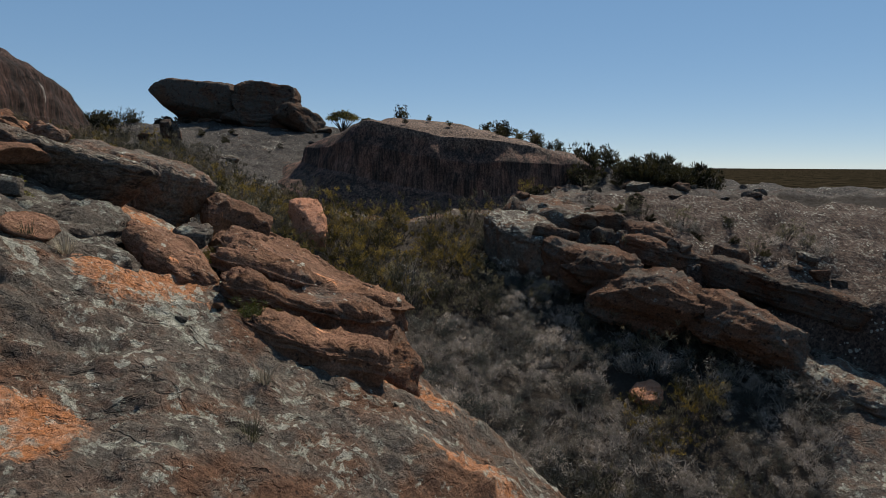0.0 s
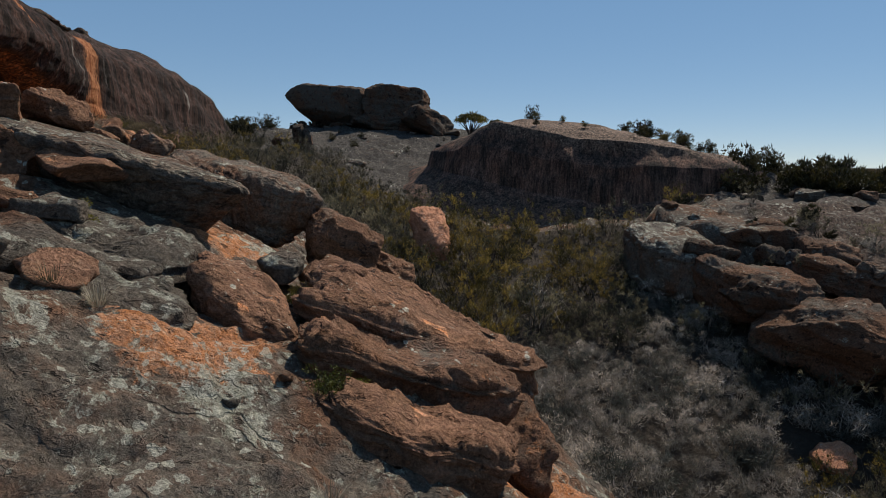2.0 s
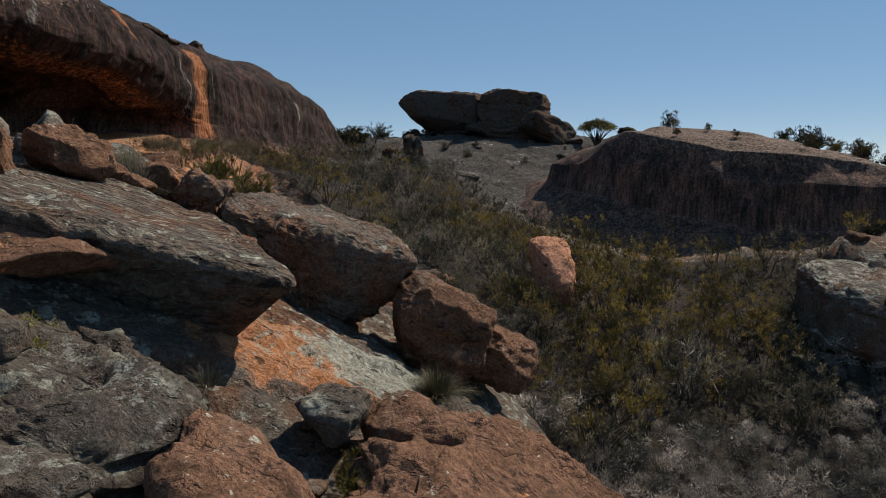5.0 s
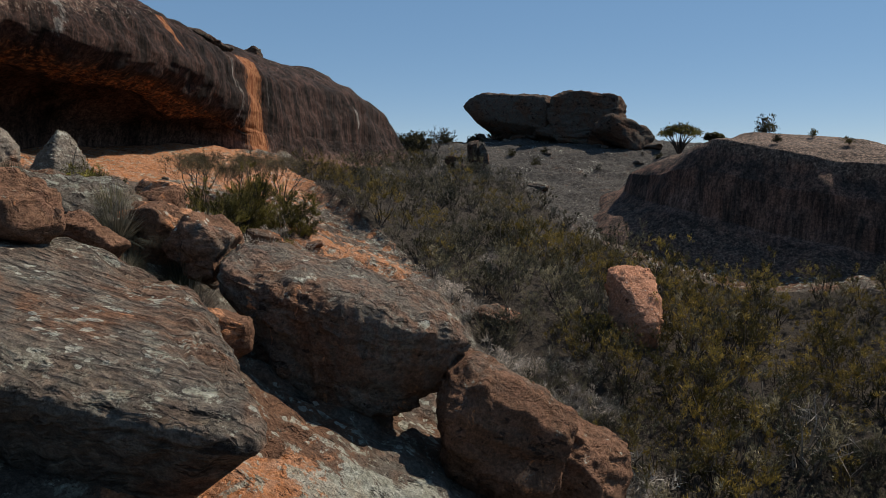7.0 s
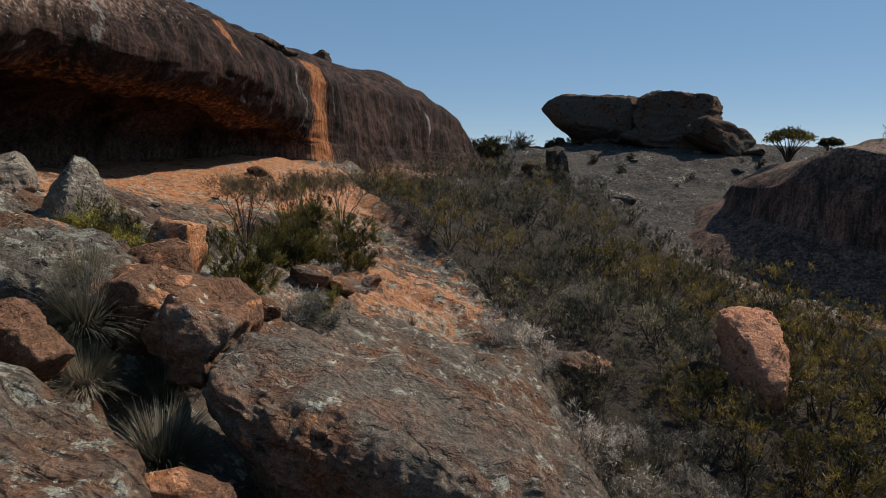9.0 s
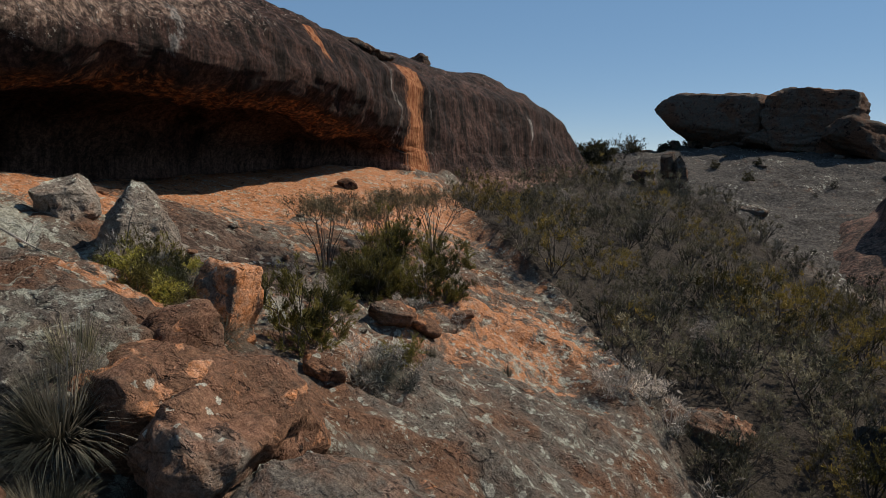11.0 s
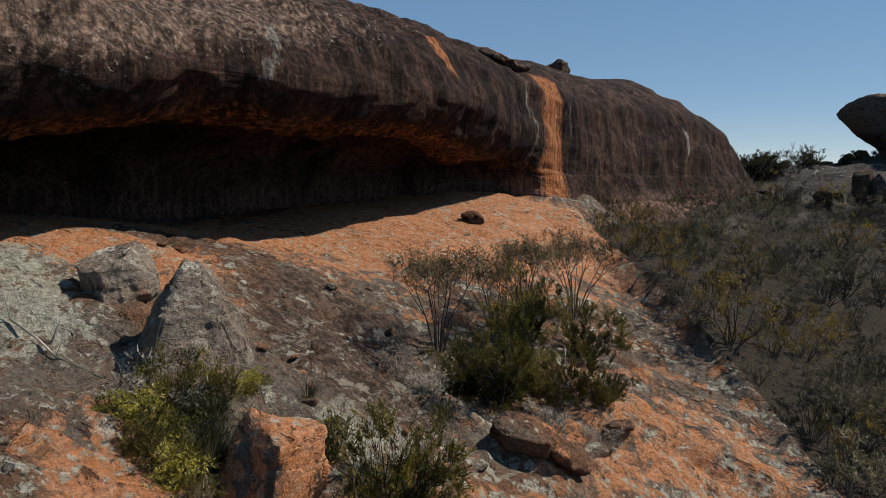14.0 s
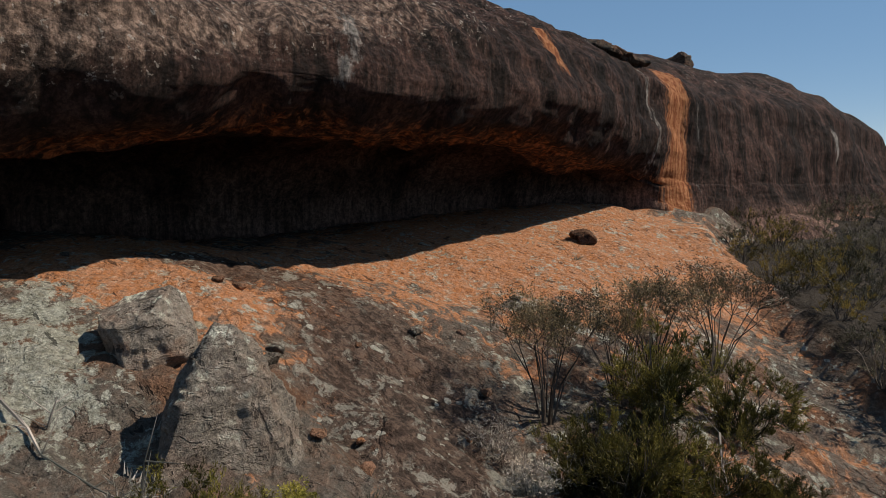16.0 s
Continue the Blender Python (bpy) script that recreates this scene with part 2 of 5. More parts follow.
    relief(t, b, h, 1.0, 1.0)
    return m


def streaked(name, low=(0.017, 0.012, 0.010), high=(0.075, 0.044, 0.035), crust=((0.075, 0.053, 0.042), (0.24, 0.177, 0.14)), specks=0.75, depth=0.2):
    """The cliff: dark water-stained crust with grey and orange runs down the face, bare orange underneath; light and
    shade also painted into the top and the hollow.
    """
    m, t, b = material(name)
    pos = t.nodes.new("ShaderNodeNewGeometry").outputs["Position"]
    runs = stretched(t, pos, 1, 1, 0.12)
    run = noise_tex(t, runs, 1.35, 8, 0.65, 0.3)
    run2 = noise_tex(t, runs, 4.6, 9, 0.75, 0.2)
    big = noise_tex(t, pos, 0.35, 6, 0.6, 0.5)
    spot = noise_tex(t, pos, 4.5, 9, 0.75, 0.4)
    grain = noise_tex(t, pos, 30, 4, 0.7)
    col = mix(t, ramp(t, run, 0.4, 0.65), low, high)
    up = t.nodes.new("ShaderNodeSeparateXYZ")
    t.links.new(t.nodes.new("ShaderNodeNewGeometry").outputs["Normal"], up.inputs[0])
    # crown: paler crust, with the sunlit top's brightness put into its colour
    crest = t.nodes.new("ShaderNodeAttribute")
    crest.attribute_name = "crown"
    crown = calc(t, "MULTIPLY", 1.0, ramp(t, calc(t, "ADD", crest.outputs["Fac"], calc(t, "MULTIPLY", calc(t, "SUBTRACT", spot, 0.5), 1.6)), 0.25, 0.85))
    # paler foot; inside the hollow this lightening stands for bounced light
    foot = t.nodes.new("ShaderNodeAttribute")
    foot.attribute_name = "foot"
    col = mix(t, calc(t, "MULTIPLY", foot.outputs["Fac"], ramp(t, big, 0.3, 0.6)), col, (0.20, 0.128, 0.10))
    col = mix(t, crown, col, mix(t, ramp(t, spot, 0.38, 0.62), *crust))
    col = mix(t, calc(t, "MULTIPLY", ramp(t, noise_tex(t, pos, 7.5, 7, 0.68, 0.1), 0.60, 0.63), calc(t, "MULTIPLY", ramp(t, crest.outputs["Fac"], 0.0, 0.4), specks)), col, (0.36, 0.335, 0.30))
    pale = t.nodes.new("ShaderNodeAttribute")
    pale.attribute_name = "pale"
    col = mix(t, ramp(t, calc(t, "ADD", pale.outputs["Fac"], calc(t, "MULTIPLY", calc(t, "SUBTRACT", run2, 0.5), 1.4)), 0.5, 0.72), col, (0.21, 0.20, 0.185))
    bare = t.nodes.new("ShaderNodeAttribute")
    bare.attribute_name = "bare"
    ofac = ramp(t, calc(t, "ADD", bare.outputs["Fac"], calc(t, "MULTIPLY", calc(t, "SUBTRACT", run2, 0.5), 1.5)), 0.45, 0.75)
    streak = noise_tex(t, stretched(t, pos, 1, 1, 0.06), 6.0, 6, 0.7, 0.1)
    col = mix(t, 0.8, col, mix(t, ramp(t, streak, 0.36, 0.62), (0.45, 0.45, 0.45), (1.7, 1.6, 1.5)), "MULTIPLY")
    col = mix(t, 0.6, col, mix(t, ramp(t, noise_tex(t, pos, 9.0, 8, 0.8, 0.2), 0.42, 0.58), (0.40, 0.40, 0.40), (1.8, 1.7, 1.65)), "MULTIPLY")
    col = mix(t, ofac, col, mix(t, ramp(t, streak, 0.40, 0.60), (0.25, 0.080, 0.030), (0.52, 0.225, 0.10)))
    col = mix(t, 0.55, col, mix(t, grain, (0.3, 0.3, 0.3), (1.4, 1.4, 1.4)), "MULTIPLY")
    t.links.new(col, b.inputs["Base Color"])
    b.inputs["Roughness"].default_value = 0.85
    b.inputs["Specular IOR Level"].default_value = 0.12
    h = calc(t, "ADD", calc(t, "MULTIPLY", noise_tex(t, pos, 3.5, 10, 0.72, 0.6), 1.0), calc(t, "MULTIPLY", spot, 0.5))
    h = calc(t, "ADD", h, calc(t, "MULTIPLY", grain, 0.12))
    h = calc(t, "ADD", h, calc(t, "MULTIPLY", flakes(t, pos, 2.2), 0.25))
    h = calc(t, "ADD", h, calc(t, "MULTIPLY", noise_tex(t, pos, 11, 6, 0.75), 0.4))
    relief(t, b, h, 1.0, depth)
    return m


def leafy(name, a, b_, through_light=0.35):
    m, t, b = material(name)
    out = t.nodes["Material Output"]
    geo = t.nodes.new("ShaderNodeNewGeometry")
    info = t.nodes.new("ShaderNodeObjectInfo")
    col = mix(t, geo.outputs["Random Per Island"], a, b_)
    # clump-sized noise paints sunlit tips and shaded hollows into the leaf colour
    patch = noise_tex(t, geo.outputs["Position"], 0.8, 2, 0.5)
    col = mix(t, 1.0, col, mix(t, ramp(t, patch, 0.36, 0.64), (0.30, 0.34, 0.31), (1.95, 1.8, 1.65)), "MULTIPLY")
    tone = t.nodes.new("ShaderNodeMapRange")
    tone.inputs["To Min"].default_value, tone.inputs["To Max"].default_value = 0.42, 0.95
    t.links.new(info.outputs["Random"], tone.inputs["Value"])
    col = mix(t, 1.0, col, tone.outputs[0], "MULTIPLY")
    t.links.new(col, b.inputs["Base Color"])
    b.inputs["Roughness"].default_value = 0.6
    b.inputs["Specular IOR Level"].default_value = 0.25
    tr = t.nodes.new("ShaderNodeBsdfTranslucent")
    t.links.new(col, tr.inputs["Color"])
    mx = t.nodes.new("ShaderNodeMixShader")
    mx.inputs[0].default_value = through_light
    t.links.new(b.outputs[0], mx.inputs[1])
    t.links.new(tr.outputs[0], mx.inputs[2])
    t.links.new(mx.outputs[0], out.inputs["Surface"])
    return m


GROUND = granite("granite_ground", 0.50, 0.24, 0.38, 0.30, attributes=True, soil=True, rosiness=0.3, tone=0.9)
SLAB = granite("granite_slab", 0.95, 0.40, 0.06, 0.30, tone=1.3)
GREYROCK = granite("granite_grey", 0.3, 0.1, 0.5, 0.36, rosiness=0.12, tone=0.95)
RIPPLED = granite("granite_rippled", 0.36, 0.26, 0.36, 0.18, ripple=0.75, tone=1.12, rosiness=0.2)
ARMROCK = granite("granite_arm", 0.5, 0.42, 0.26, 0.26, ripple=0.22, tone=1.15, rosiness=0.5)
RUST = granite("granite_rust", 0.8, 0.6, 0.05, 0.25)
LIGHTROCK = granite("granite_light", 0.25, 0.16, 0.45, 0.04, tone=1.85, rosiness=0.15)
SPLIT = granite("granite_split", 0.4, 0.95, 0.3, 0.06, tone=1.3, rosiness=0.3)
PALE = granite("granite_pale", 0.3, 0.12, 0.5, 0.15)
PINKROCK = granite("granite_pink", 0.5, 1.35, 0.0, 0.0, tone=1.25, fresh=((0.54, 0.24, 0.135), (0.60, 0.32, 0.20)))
# two darker granites with the shade of sides facing off the sun in their tone
SHADED = granite("granite_shaded", 0.55, 0.1, 0.1, 0.5, tone=0.7)
SHADED_UMBER = granite("granite_umber_shaded", 0.7, 0.15, 0.12, 0.45, tone=0.85)
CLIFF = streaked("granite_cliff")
DOMED = streaked("granite_domed", (0.045, 0.034, 0.028), (0.14, 0.080, 0.058), ((0.060, 0.043, 0.033), (0.165, 0.115, 0.085)), 0.1, 0.08)
GREEN = leafy("leaf_olive", (0.10, 0.084, 0.02), (0.27, 0.20, 0.052))
DEEP = leafy("leaf_dark", (0.060, 0.060, 0.014), (0.18, 0.155, 0.036))
DRY = leafy("leaf_grey", (0.15, 0.138, 0.12), (0.56, 0.52, 0.47), 0.25)
HEATH = leafy("leaf_heath", (0.085, 0.081, 0.052), (0.28, 0.258, 0.175), 0.3)
BROOM = leafy("leaf_broom", (0.075, 0.060, 0.035), (0.20, 0.165, 0.09), 0.3)
LIME = leafy("leaf_lime", (0.15, 0.15, 0.03), (0.38, 0.35, 0.075))
FARLEAF = leafy("leaf_far", (0.030, 0.031, 0.012), (0.09, 0.08, 0.03), 0.25)
STRAW = leafy("blade_straw", (0.13, 0.12, 0.09), (0.42, 0.39, 0.32), 0.3)
BLADE = leafy("blade_green", (0.07, 0.07, 0.035), (0.28, 0.26, 0.17), 0.3)
TWIG = leafy("twig_bark", (0.05, 0.042, 0.035), (0.13, 0.11, 0.095), 0.0)
DEADWOOD = leafy("dead_wood", (0.16, 0.145, 0.13), (0.34, 0.31, 0.28), 0.0)


# ---- mesh helpers ----
def mesh_of(name, v, f, mat, smooth=True):
    me = bpy.data.meshes.new(name)
    v, f = np.asarray(v, float), np.asarray(f, np.int32)
    k = f.shape[1]
    me.vertices.add(len(v))
    me.vertices.foreach_set("co", v.ravel())
    me.loops.add(f.size)
    me.loops.foreach_set("vertex_index", f.ravel())
    me.polygons.add(len(f))
    me.polygons.foreach_set("loop_start", np.arange(0, f.size, k, dtype=np.int32))
    me.polygons.foreach_set("use_smooth", np.full(len(f), smooth))
    me.update()
    me.validate()
    me.materials.append(mat)
    return me


def attribute(me, name, values):
    a = me.attributes.new(name, "FLOAT", "POINT")
    a.data.foreach_set("value", np.asarray(values, np.float32))


def grid_faces(nu, nv):
    i = np.arange(nu * nv).reshape(nu, nv)
    return np.stack([i[:-1, :-1], i[1:, :-1], i[1:, 1:], i[:-1, 1:]], -1).reshape(-1, 4)


# ---- the lie of the land ----
HILL = (6.582, -2.881, -0.584, 0.714, 0.114, -4.165, -1.511, 0.076, 0.681, -1.318, -0.29, 0.462, -0.561, -0.079, -0.23)


def hillside(x, y):
    """The western granite slope under the cliff."""
    u, w = np.clip(x, -31, 5) / 10 + 1, np.clip(y, 2, 43) / 10 - 2
    z, k = 0, 0
    for i in range(5):
        for j in range(5 - i):
            z = z + HILL[k] * u ** i * w ** j
            k += 1
    z = z + bump(x, y, -13.2, 17.2, 2.0, 1.6, 0.7) + bump(x, y, -22, 34.8, 3, 3, 0.15) + bump(x, y, -10.6, 24.4, 3, 2.5, 0.35) - bump(x, y, -7.4, 10.6, 2.0, 1.7, 0.7) \
        - bump(x, y, -24.6, 25.2, 2.6, 2.6, 0.45) + bump(x, y, -23.5, 19.0, 2.5, 2.2, 0.35) \
        - bump(x, y, -19.5, 24.0, 2.4, 2.6, 0.75) + bump(x, y, -16.3, 19.2, 2.0, 1.5, 0.45) - bump(x, y, -14.0, 27.3, 2.2, 2.0, 0.3) - bump(x, y, -4.3, 6.8, 1.2, 1.2, 0.25) - bump(x, y, -0.9, 12.0, 0.9, 1.3, 0.85)
    return z - 0.45 * np.clip(x - 5, 0, 40) - 0.8 * np.clip(x - valley_edge(y), 0, 12) * step(17, 24, y)


def valley_edge(y):
    """Where the western slope meets the valley floor."""
    return np.interp(y, (4, 10, 20, 26, 30, 32, 34, 36, 38, 42, 50, 60), (6, 3, -3.8, -10.0, -13.2, -16.2, -20.8, -24.8, -28.0, -30.0, -32.0, -35))


def valley(x, y):
    u, w = np.clip(x, -20, 9) / 10, np.clip(y, 17, 44) / 10 - 3
    z = 0.78 + 2.473 * w + 0.074 * w * w - 1.354 * u + 1.507 * u * w + 1.357 * u * u
    return z - 0.9 * np.clip(valley_edge(y) - x, 0, 12) - 0.3 * np.clip(17 - y, 0, 20) + 0.05 * np.clip(y - 44, 0, 16) + 0.12 * np.clip(-20 - x, 0, 12) + bump(x, y, -9, 33, 5, 4, 1.0)


def pavement(x, y):
    """The eastern slab, with its broken western edge."""
    z = 4.55 + 0.31 * (np.clip(y, -10, 40) - 36) + 0.35 * step(14, 20, x) - 0.6 * np.clip(y - 42, 0, 60)
    across = ((x - 2.4) * 11.5 + (y - 38.0) * 13.0) / 17.36 - 1.8
    z = z - 7 * (1 - step(-0.9, 0.7, across + 0.5 * np.sin(0.9 * (x - y))))
    z = z + bump(x, y, 12.5, 54, 6.5, 7, 9.0)
    west = 1.0 + 0.55 * np.clip(y - 37, 0, 12)
    return z - 9 * step(1.5, -1.5, x - west) - 0.08 * np.clip(x - 16, 0, 60)


def far_slope(x, y):
    z = 6.1 + 0.25 * (y - 51) - 0.12 * (x + 10)
    z = smin(z, 13.3 - 0.0035 * (x + 24) ** 2 * (x > -24) - 0.012 * (x + 24) ** 2 * (x < -24), 1.6)
    z = z - 0.35 * np.clip(y - 84, 0, 100) - 8 * step(46, 40, y)
    return z


def eastern_brink(x, y):
    """Metres beyond the edge where the eastern slab falls to the plain."""
    return x - np.interp(y, (0, 32, 45, 50, 60, 80), (60, 50, 40, 30, 24, 16))


def land(x, y):
    """Height, and how far a place is valley floor and open plain."""
    v = valley(x, y)
    rock = smax(smax(hillside(x, y) - 12 * step(40, 62, y), pavement(x, y), 0.3), far_slope(x, y), 0.6)
    soil = step(-0.1, 0.7, v - rock) * step(1.5, -0.5, y - 43.5 - 0.9 * np.clip(-8 - x, 0, 22))
    soil = soil * (1 - step(-0.6, 1.0, x - 13.4 - 0.5 * (y - 20.5)) * step(27.5, 26, y))
    z = smax(rock, v, 0.5)
    r = np.hypot(x + 8, y - 36)
    out = step(58, 190, r)
    brink = eastern_brink(x, y)
    z = z - np.minimum(0.45 * np.clip(brink, 0, 40), 11.5)
    z = z * (1 - out) + (-6 + 1.0 * np.sin(x / 170) * np.cos(y / 210) + 0.0035 * np.clip(r - 190, 0, 4000)) * out
    return z, soil, np.maximum(step(70, 130, r), step(3, 12, brink))


def sheeted(p, n, sharp=6.0, seed=0):
    """Broken sheets: terraces with steep edges, 0 to 1 for each step."""
    q = fbm(p, 4, seed, 0.55) * n
    f = np.floor(q)
    return (f + step(0.5 - 0.5 / sharp, 0.5 + 0.5 / sharp, q - f)) / n


def relief_at(x, y, soil):
    p = np.stack([x, y, 0 * x], 1)
    warp = fbm(p * 0.6, 3, 77)
    turned = np.stack([0.3 * (x * 0.8 + y * 0.6), 1.5 * (-x * 0.6 + y * 0.8) + 0.6 * warp, 0 * x], 1)
    d = 0.14 * fbm(p * 0.35, 3, 3) + 0.05 * ridged(turned * 1.1, 4, 11) + 0.03 * fbm(p * 2.6, 3, 5)
    d = d + 0.20 * sheeted(p * 0.33, 4, 9, 21) + 0.14 * sheeted(turned * 0.6, 5, 8, 25) + 0.06 * sheeted(turned * 2.2, 4, 6, 29)
    crack = np.abs(vnoise(turned * np.array((0.7, 0.45, 1)) + 3.1, 91))
    d = d - 0.16 * step(0.05, 0.0, crack) * step(0.1, 0.5, vnoise(p * 0.5, 95))
    d = d + 0.25 * sheeted(turned * 0.22 + 4.0, 5, 9, 37) * step(48, 54, y)
    d = d + 0.30 * sheeted(turned * 0.8 + 7.0, 5, 8, 41) * step(5, 9, x) * step(22, 26, y) * step(48, 44, y)
    close = step(38, 32, y) * step(6, 3, x)
    d = d + close * (0.05 * sheeted(turned * np.array((1.6, 2.6, 1)) + 2.0, 4, 7, 31) + 0.03 * sheeted(p * 2.9, 3, 6, 33))
    d = d - 0.05 * close * step(0.42, 0.6, vnoise(turned * np.array((3.2, 2.4, 1)) + 8.0, 35))
    return d * (1 - 0.6 * soil) * (1 - 0.6 * step(-18.5, -21.5, x) * step(36, 32, y))


def axis(lo, hi, d, far, grow=1.13):
    mid = np.arange(lo, hi + d / 2, d)
    out, s = [], d
    while (out[-1] if out else 0) < far:
        s *= grow
        out.append((out[-1] if out else 0) + s)
    out = np.array(out)
    return np.concatenate([lo - out[::-1], mid, hi + out])


def finer(a, lo, hi, d):
    """The axis a, closer set between lo and hi."""
    return np.concatenate([a[a < lo - 1e-6], np.arange(lo, hi, d), a[a >= hi]])


gx = finer(finer(axis(-36, 30, 0.4, 4300), -26, 4, 0.12), -6.5, 2.0, 0.06)
gy = finer(finer(axis(-1, 82, 0.4, 4700), 4, 33, 0.12), 5.0, 12.0, 0.06)
xx, yy = np.meshgrid(gx, gy, indexing="ij")
xx, yy = xx.ravel(), yy.ravel()
zz, soil, plain = land(xx, yy)
near = 1 - plain
zz = zz + relief_at(xx, yy, soil) * near
me = mesh_of("ground", np.stack([xx, yy, zz], 1), grid_faces(len(gx), len(gy)), GROUND)
shelf = step(-11, -15, xx) * step(14, 18, yy) * step(42, 36, yy)
bare = 0.24 * shelf + 0.16 * step(-6, -9, xx) * step(17, 20, yy) + bump(xx, yy, -27, 31, 4.5, 6, 1.0) + bump(xx, yy, -15.5, 28, 2.5, 4, 0.35) + bump(xx, yy, -4.7, 9.7, 1.2, 1.4, 1.0) + bump(xx, yy, -6.9, 14.7, 1.3, 1.4, 1.2) \
    + bump(xx, yy, -0.5, 12.0, 1.2, 2.2, 1.0) + bump(xx, yy, -14.5, 18.6, 2.5, 1.0, 0.5) + bump(xx, yy, -24, 19, 3, 4, 0.7) + bump(xx, yy, -4.1, 5.9, 0.6, 0.65, 1.3) + bump(xx, yy, 0.6, 8.8, 0.9, 0.6, 0.9) - bump(xx, yy, -20, 18.3, 2.5, 1.2, 0.2)
bare = bare + bump(xx, yy, 13.5, 35.5, 1.6, 1.0, 0.9)
attribute(me, "bare", np.clip(bare, 0, 1))
attribute(me, "soil", soil * near)
attribute(me, "plain", plain)
mint = bump(xx, yy, -20.3, 18.2, 3.2, 1.3, 0.68) + bump(xx, yy, -16.5, 22.0, 1.6, 1.6, 0.6) + bump(xx, yy, -14.6, 28.0, 1.6, 3.2, 0.52) + bump(xx, yy, -6.2, 16, 1.2, 1.6, 0.9) + bump(xx, yy, -3.8, 9.0, 1.0, 0.8, 0.6) \
    + bump(xx, yy, -18.5, 24.6, 0.8, 1.4, 0.7) + bump(xx, yy, -1.5, 6.5, 2.0, 1.5, 0.3)
attribute(me, "mint", np.clip(mint, 0, 1))
# far slope dimmed in colour as if backlit; eastern slab darkened as well
attribute(me, "crust", np.clip(step(45, 51, yy) + 0.8 * step(6, 12, xx) * step(20, 26, yy) , 0, 1) * near)
attribute(me, "stain", np.clip(bump(xx, yy, -20.8, 23.2, 3.2, 2.5, 0.64) + bump(xx, yy, -17.0, 22.6, 2.0, 2.0, 0.34) + 0.5 * step(6, 10, xx) * step(22, 27, yy) * step(46, 42, yy) + bump(xx, yy, -24.0, 20.6, 1.2, 2.5, 0.5), 0, 1))
ground = tagged(new("ground", me), "weathered grey and orange granite slope with scrub valley and plain", "ground", kind="structure")


def floor_at(x, y):
    a, b = np.array([float(x)]), np.array([float(y)])
    z, s, _ = land(a, b)
    return float((z + relief_at(a, b, s))[0])


# ---- rocks ----
def cube_sphere(n):
    t = np.linspace(-1, 1, n + 1)
    t = np.tan(t * np.pi / 4)
    a, b = np.meshgrid(t, t, indexing="ij")
    one = np.ones_like(a)
    vs, fs = [], []
    g = grid_faces(n + 1, n + 1)
    for k, (q, flip) in enumerate((((one, a, b), 0), ((-one, a, b), 1), ((a, one, b), 1), ((a, -one, b), 0), ((a, b, one), 0), ((a, b, -one), 1))):
        vs.append(np.stack([c.ravel() for c in q], 1))
        fs.append((g[:, ::-1] if flip else g) + k * (n + 1) ** 2)
    v, f = np.concatenate(vs), np.concatenate(fs)
    _, first, back = np.unique(np.round(v, 5), axis=0, return_index=True, return_inverse=True)
    return v[first] / np.linalg.norm(v[first], axis=1)[:, None], back.ravel()[f]


SPHERES = {}


def reach(plan, ang):
    """How far a closed outline round (0, 0) reaches in each direction."""
    a = np.array(plan)
    t = np.arctan2(a[:, 1], a[:, 0])
    a, t = a[np.argsort(t)], np.sort(t)
    out = np.zeros_like(ang)
    for k in range(len(a)):
        p, q = a[k], a[(k + 1) % len(a)]
        w = (q[0] - p[0], q[1] - p[1])
        span = (t[(k + 1) % len(a)] - t[k]) % (2 * np.pi)
        hit = ((ang - t[k]) % (2 * np.pi)) <= span + 1e-9
        c, s = np.cos(ang), np.sin(ang)
        out = np.where(hit, (p[0] * w[1] - p[1] * w[0]) / (c * w[1] - s * w[0] + 1e-12), out)
    return out


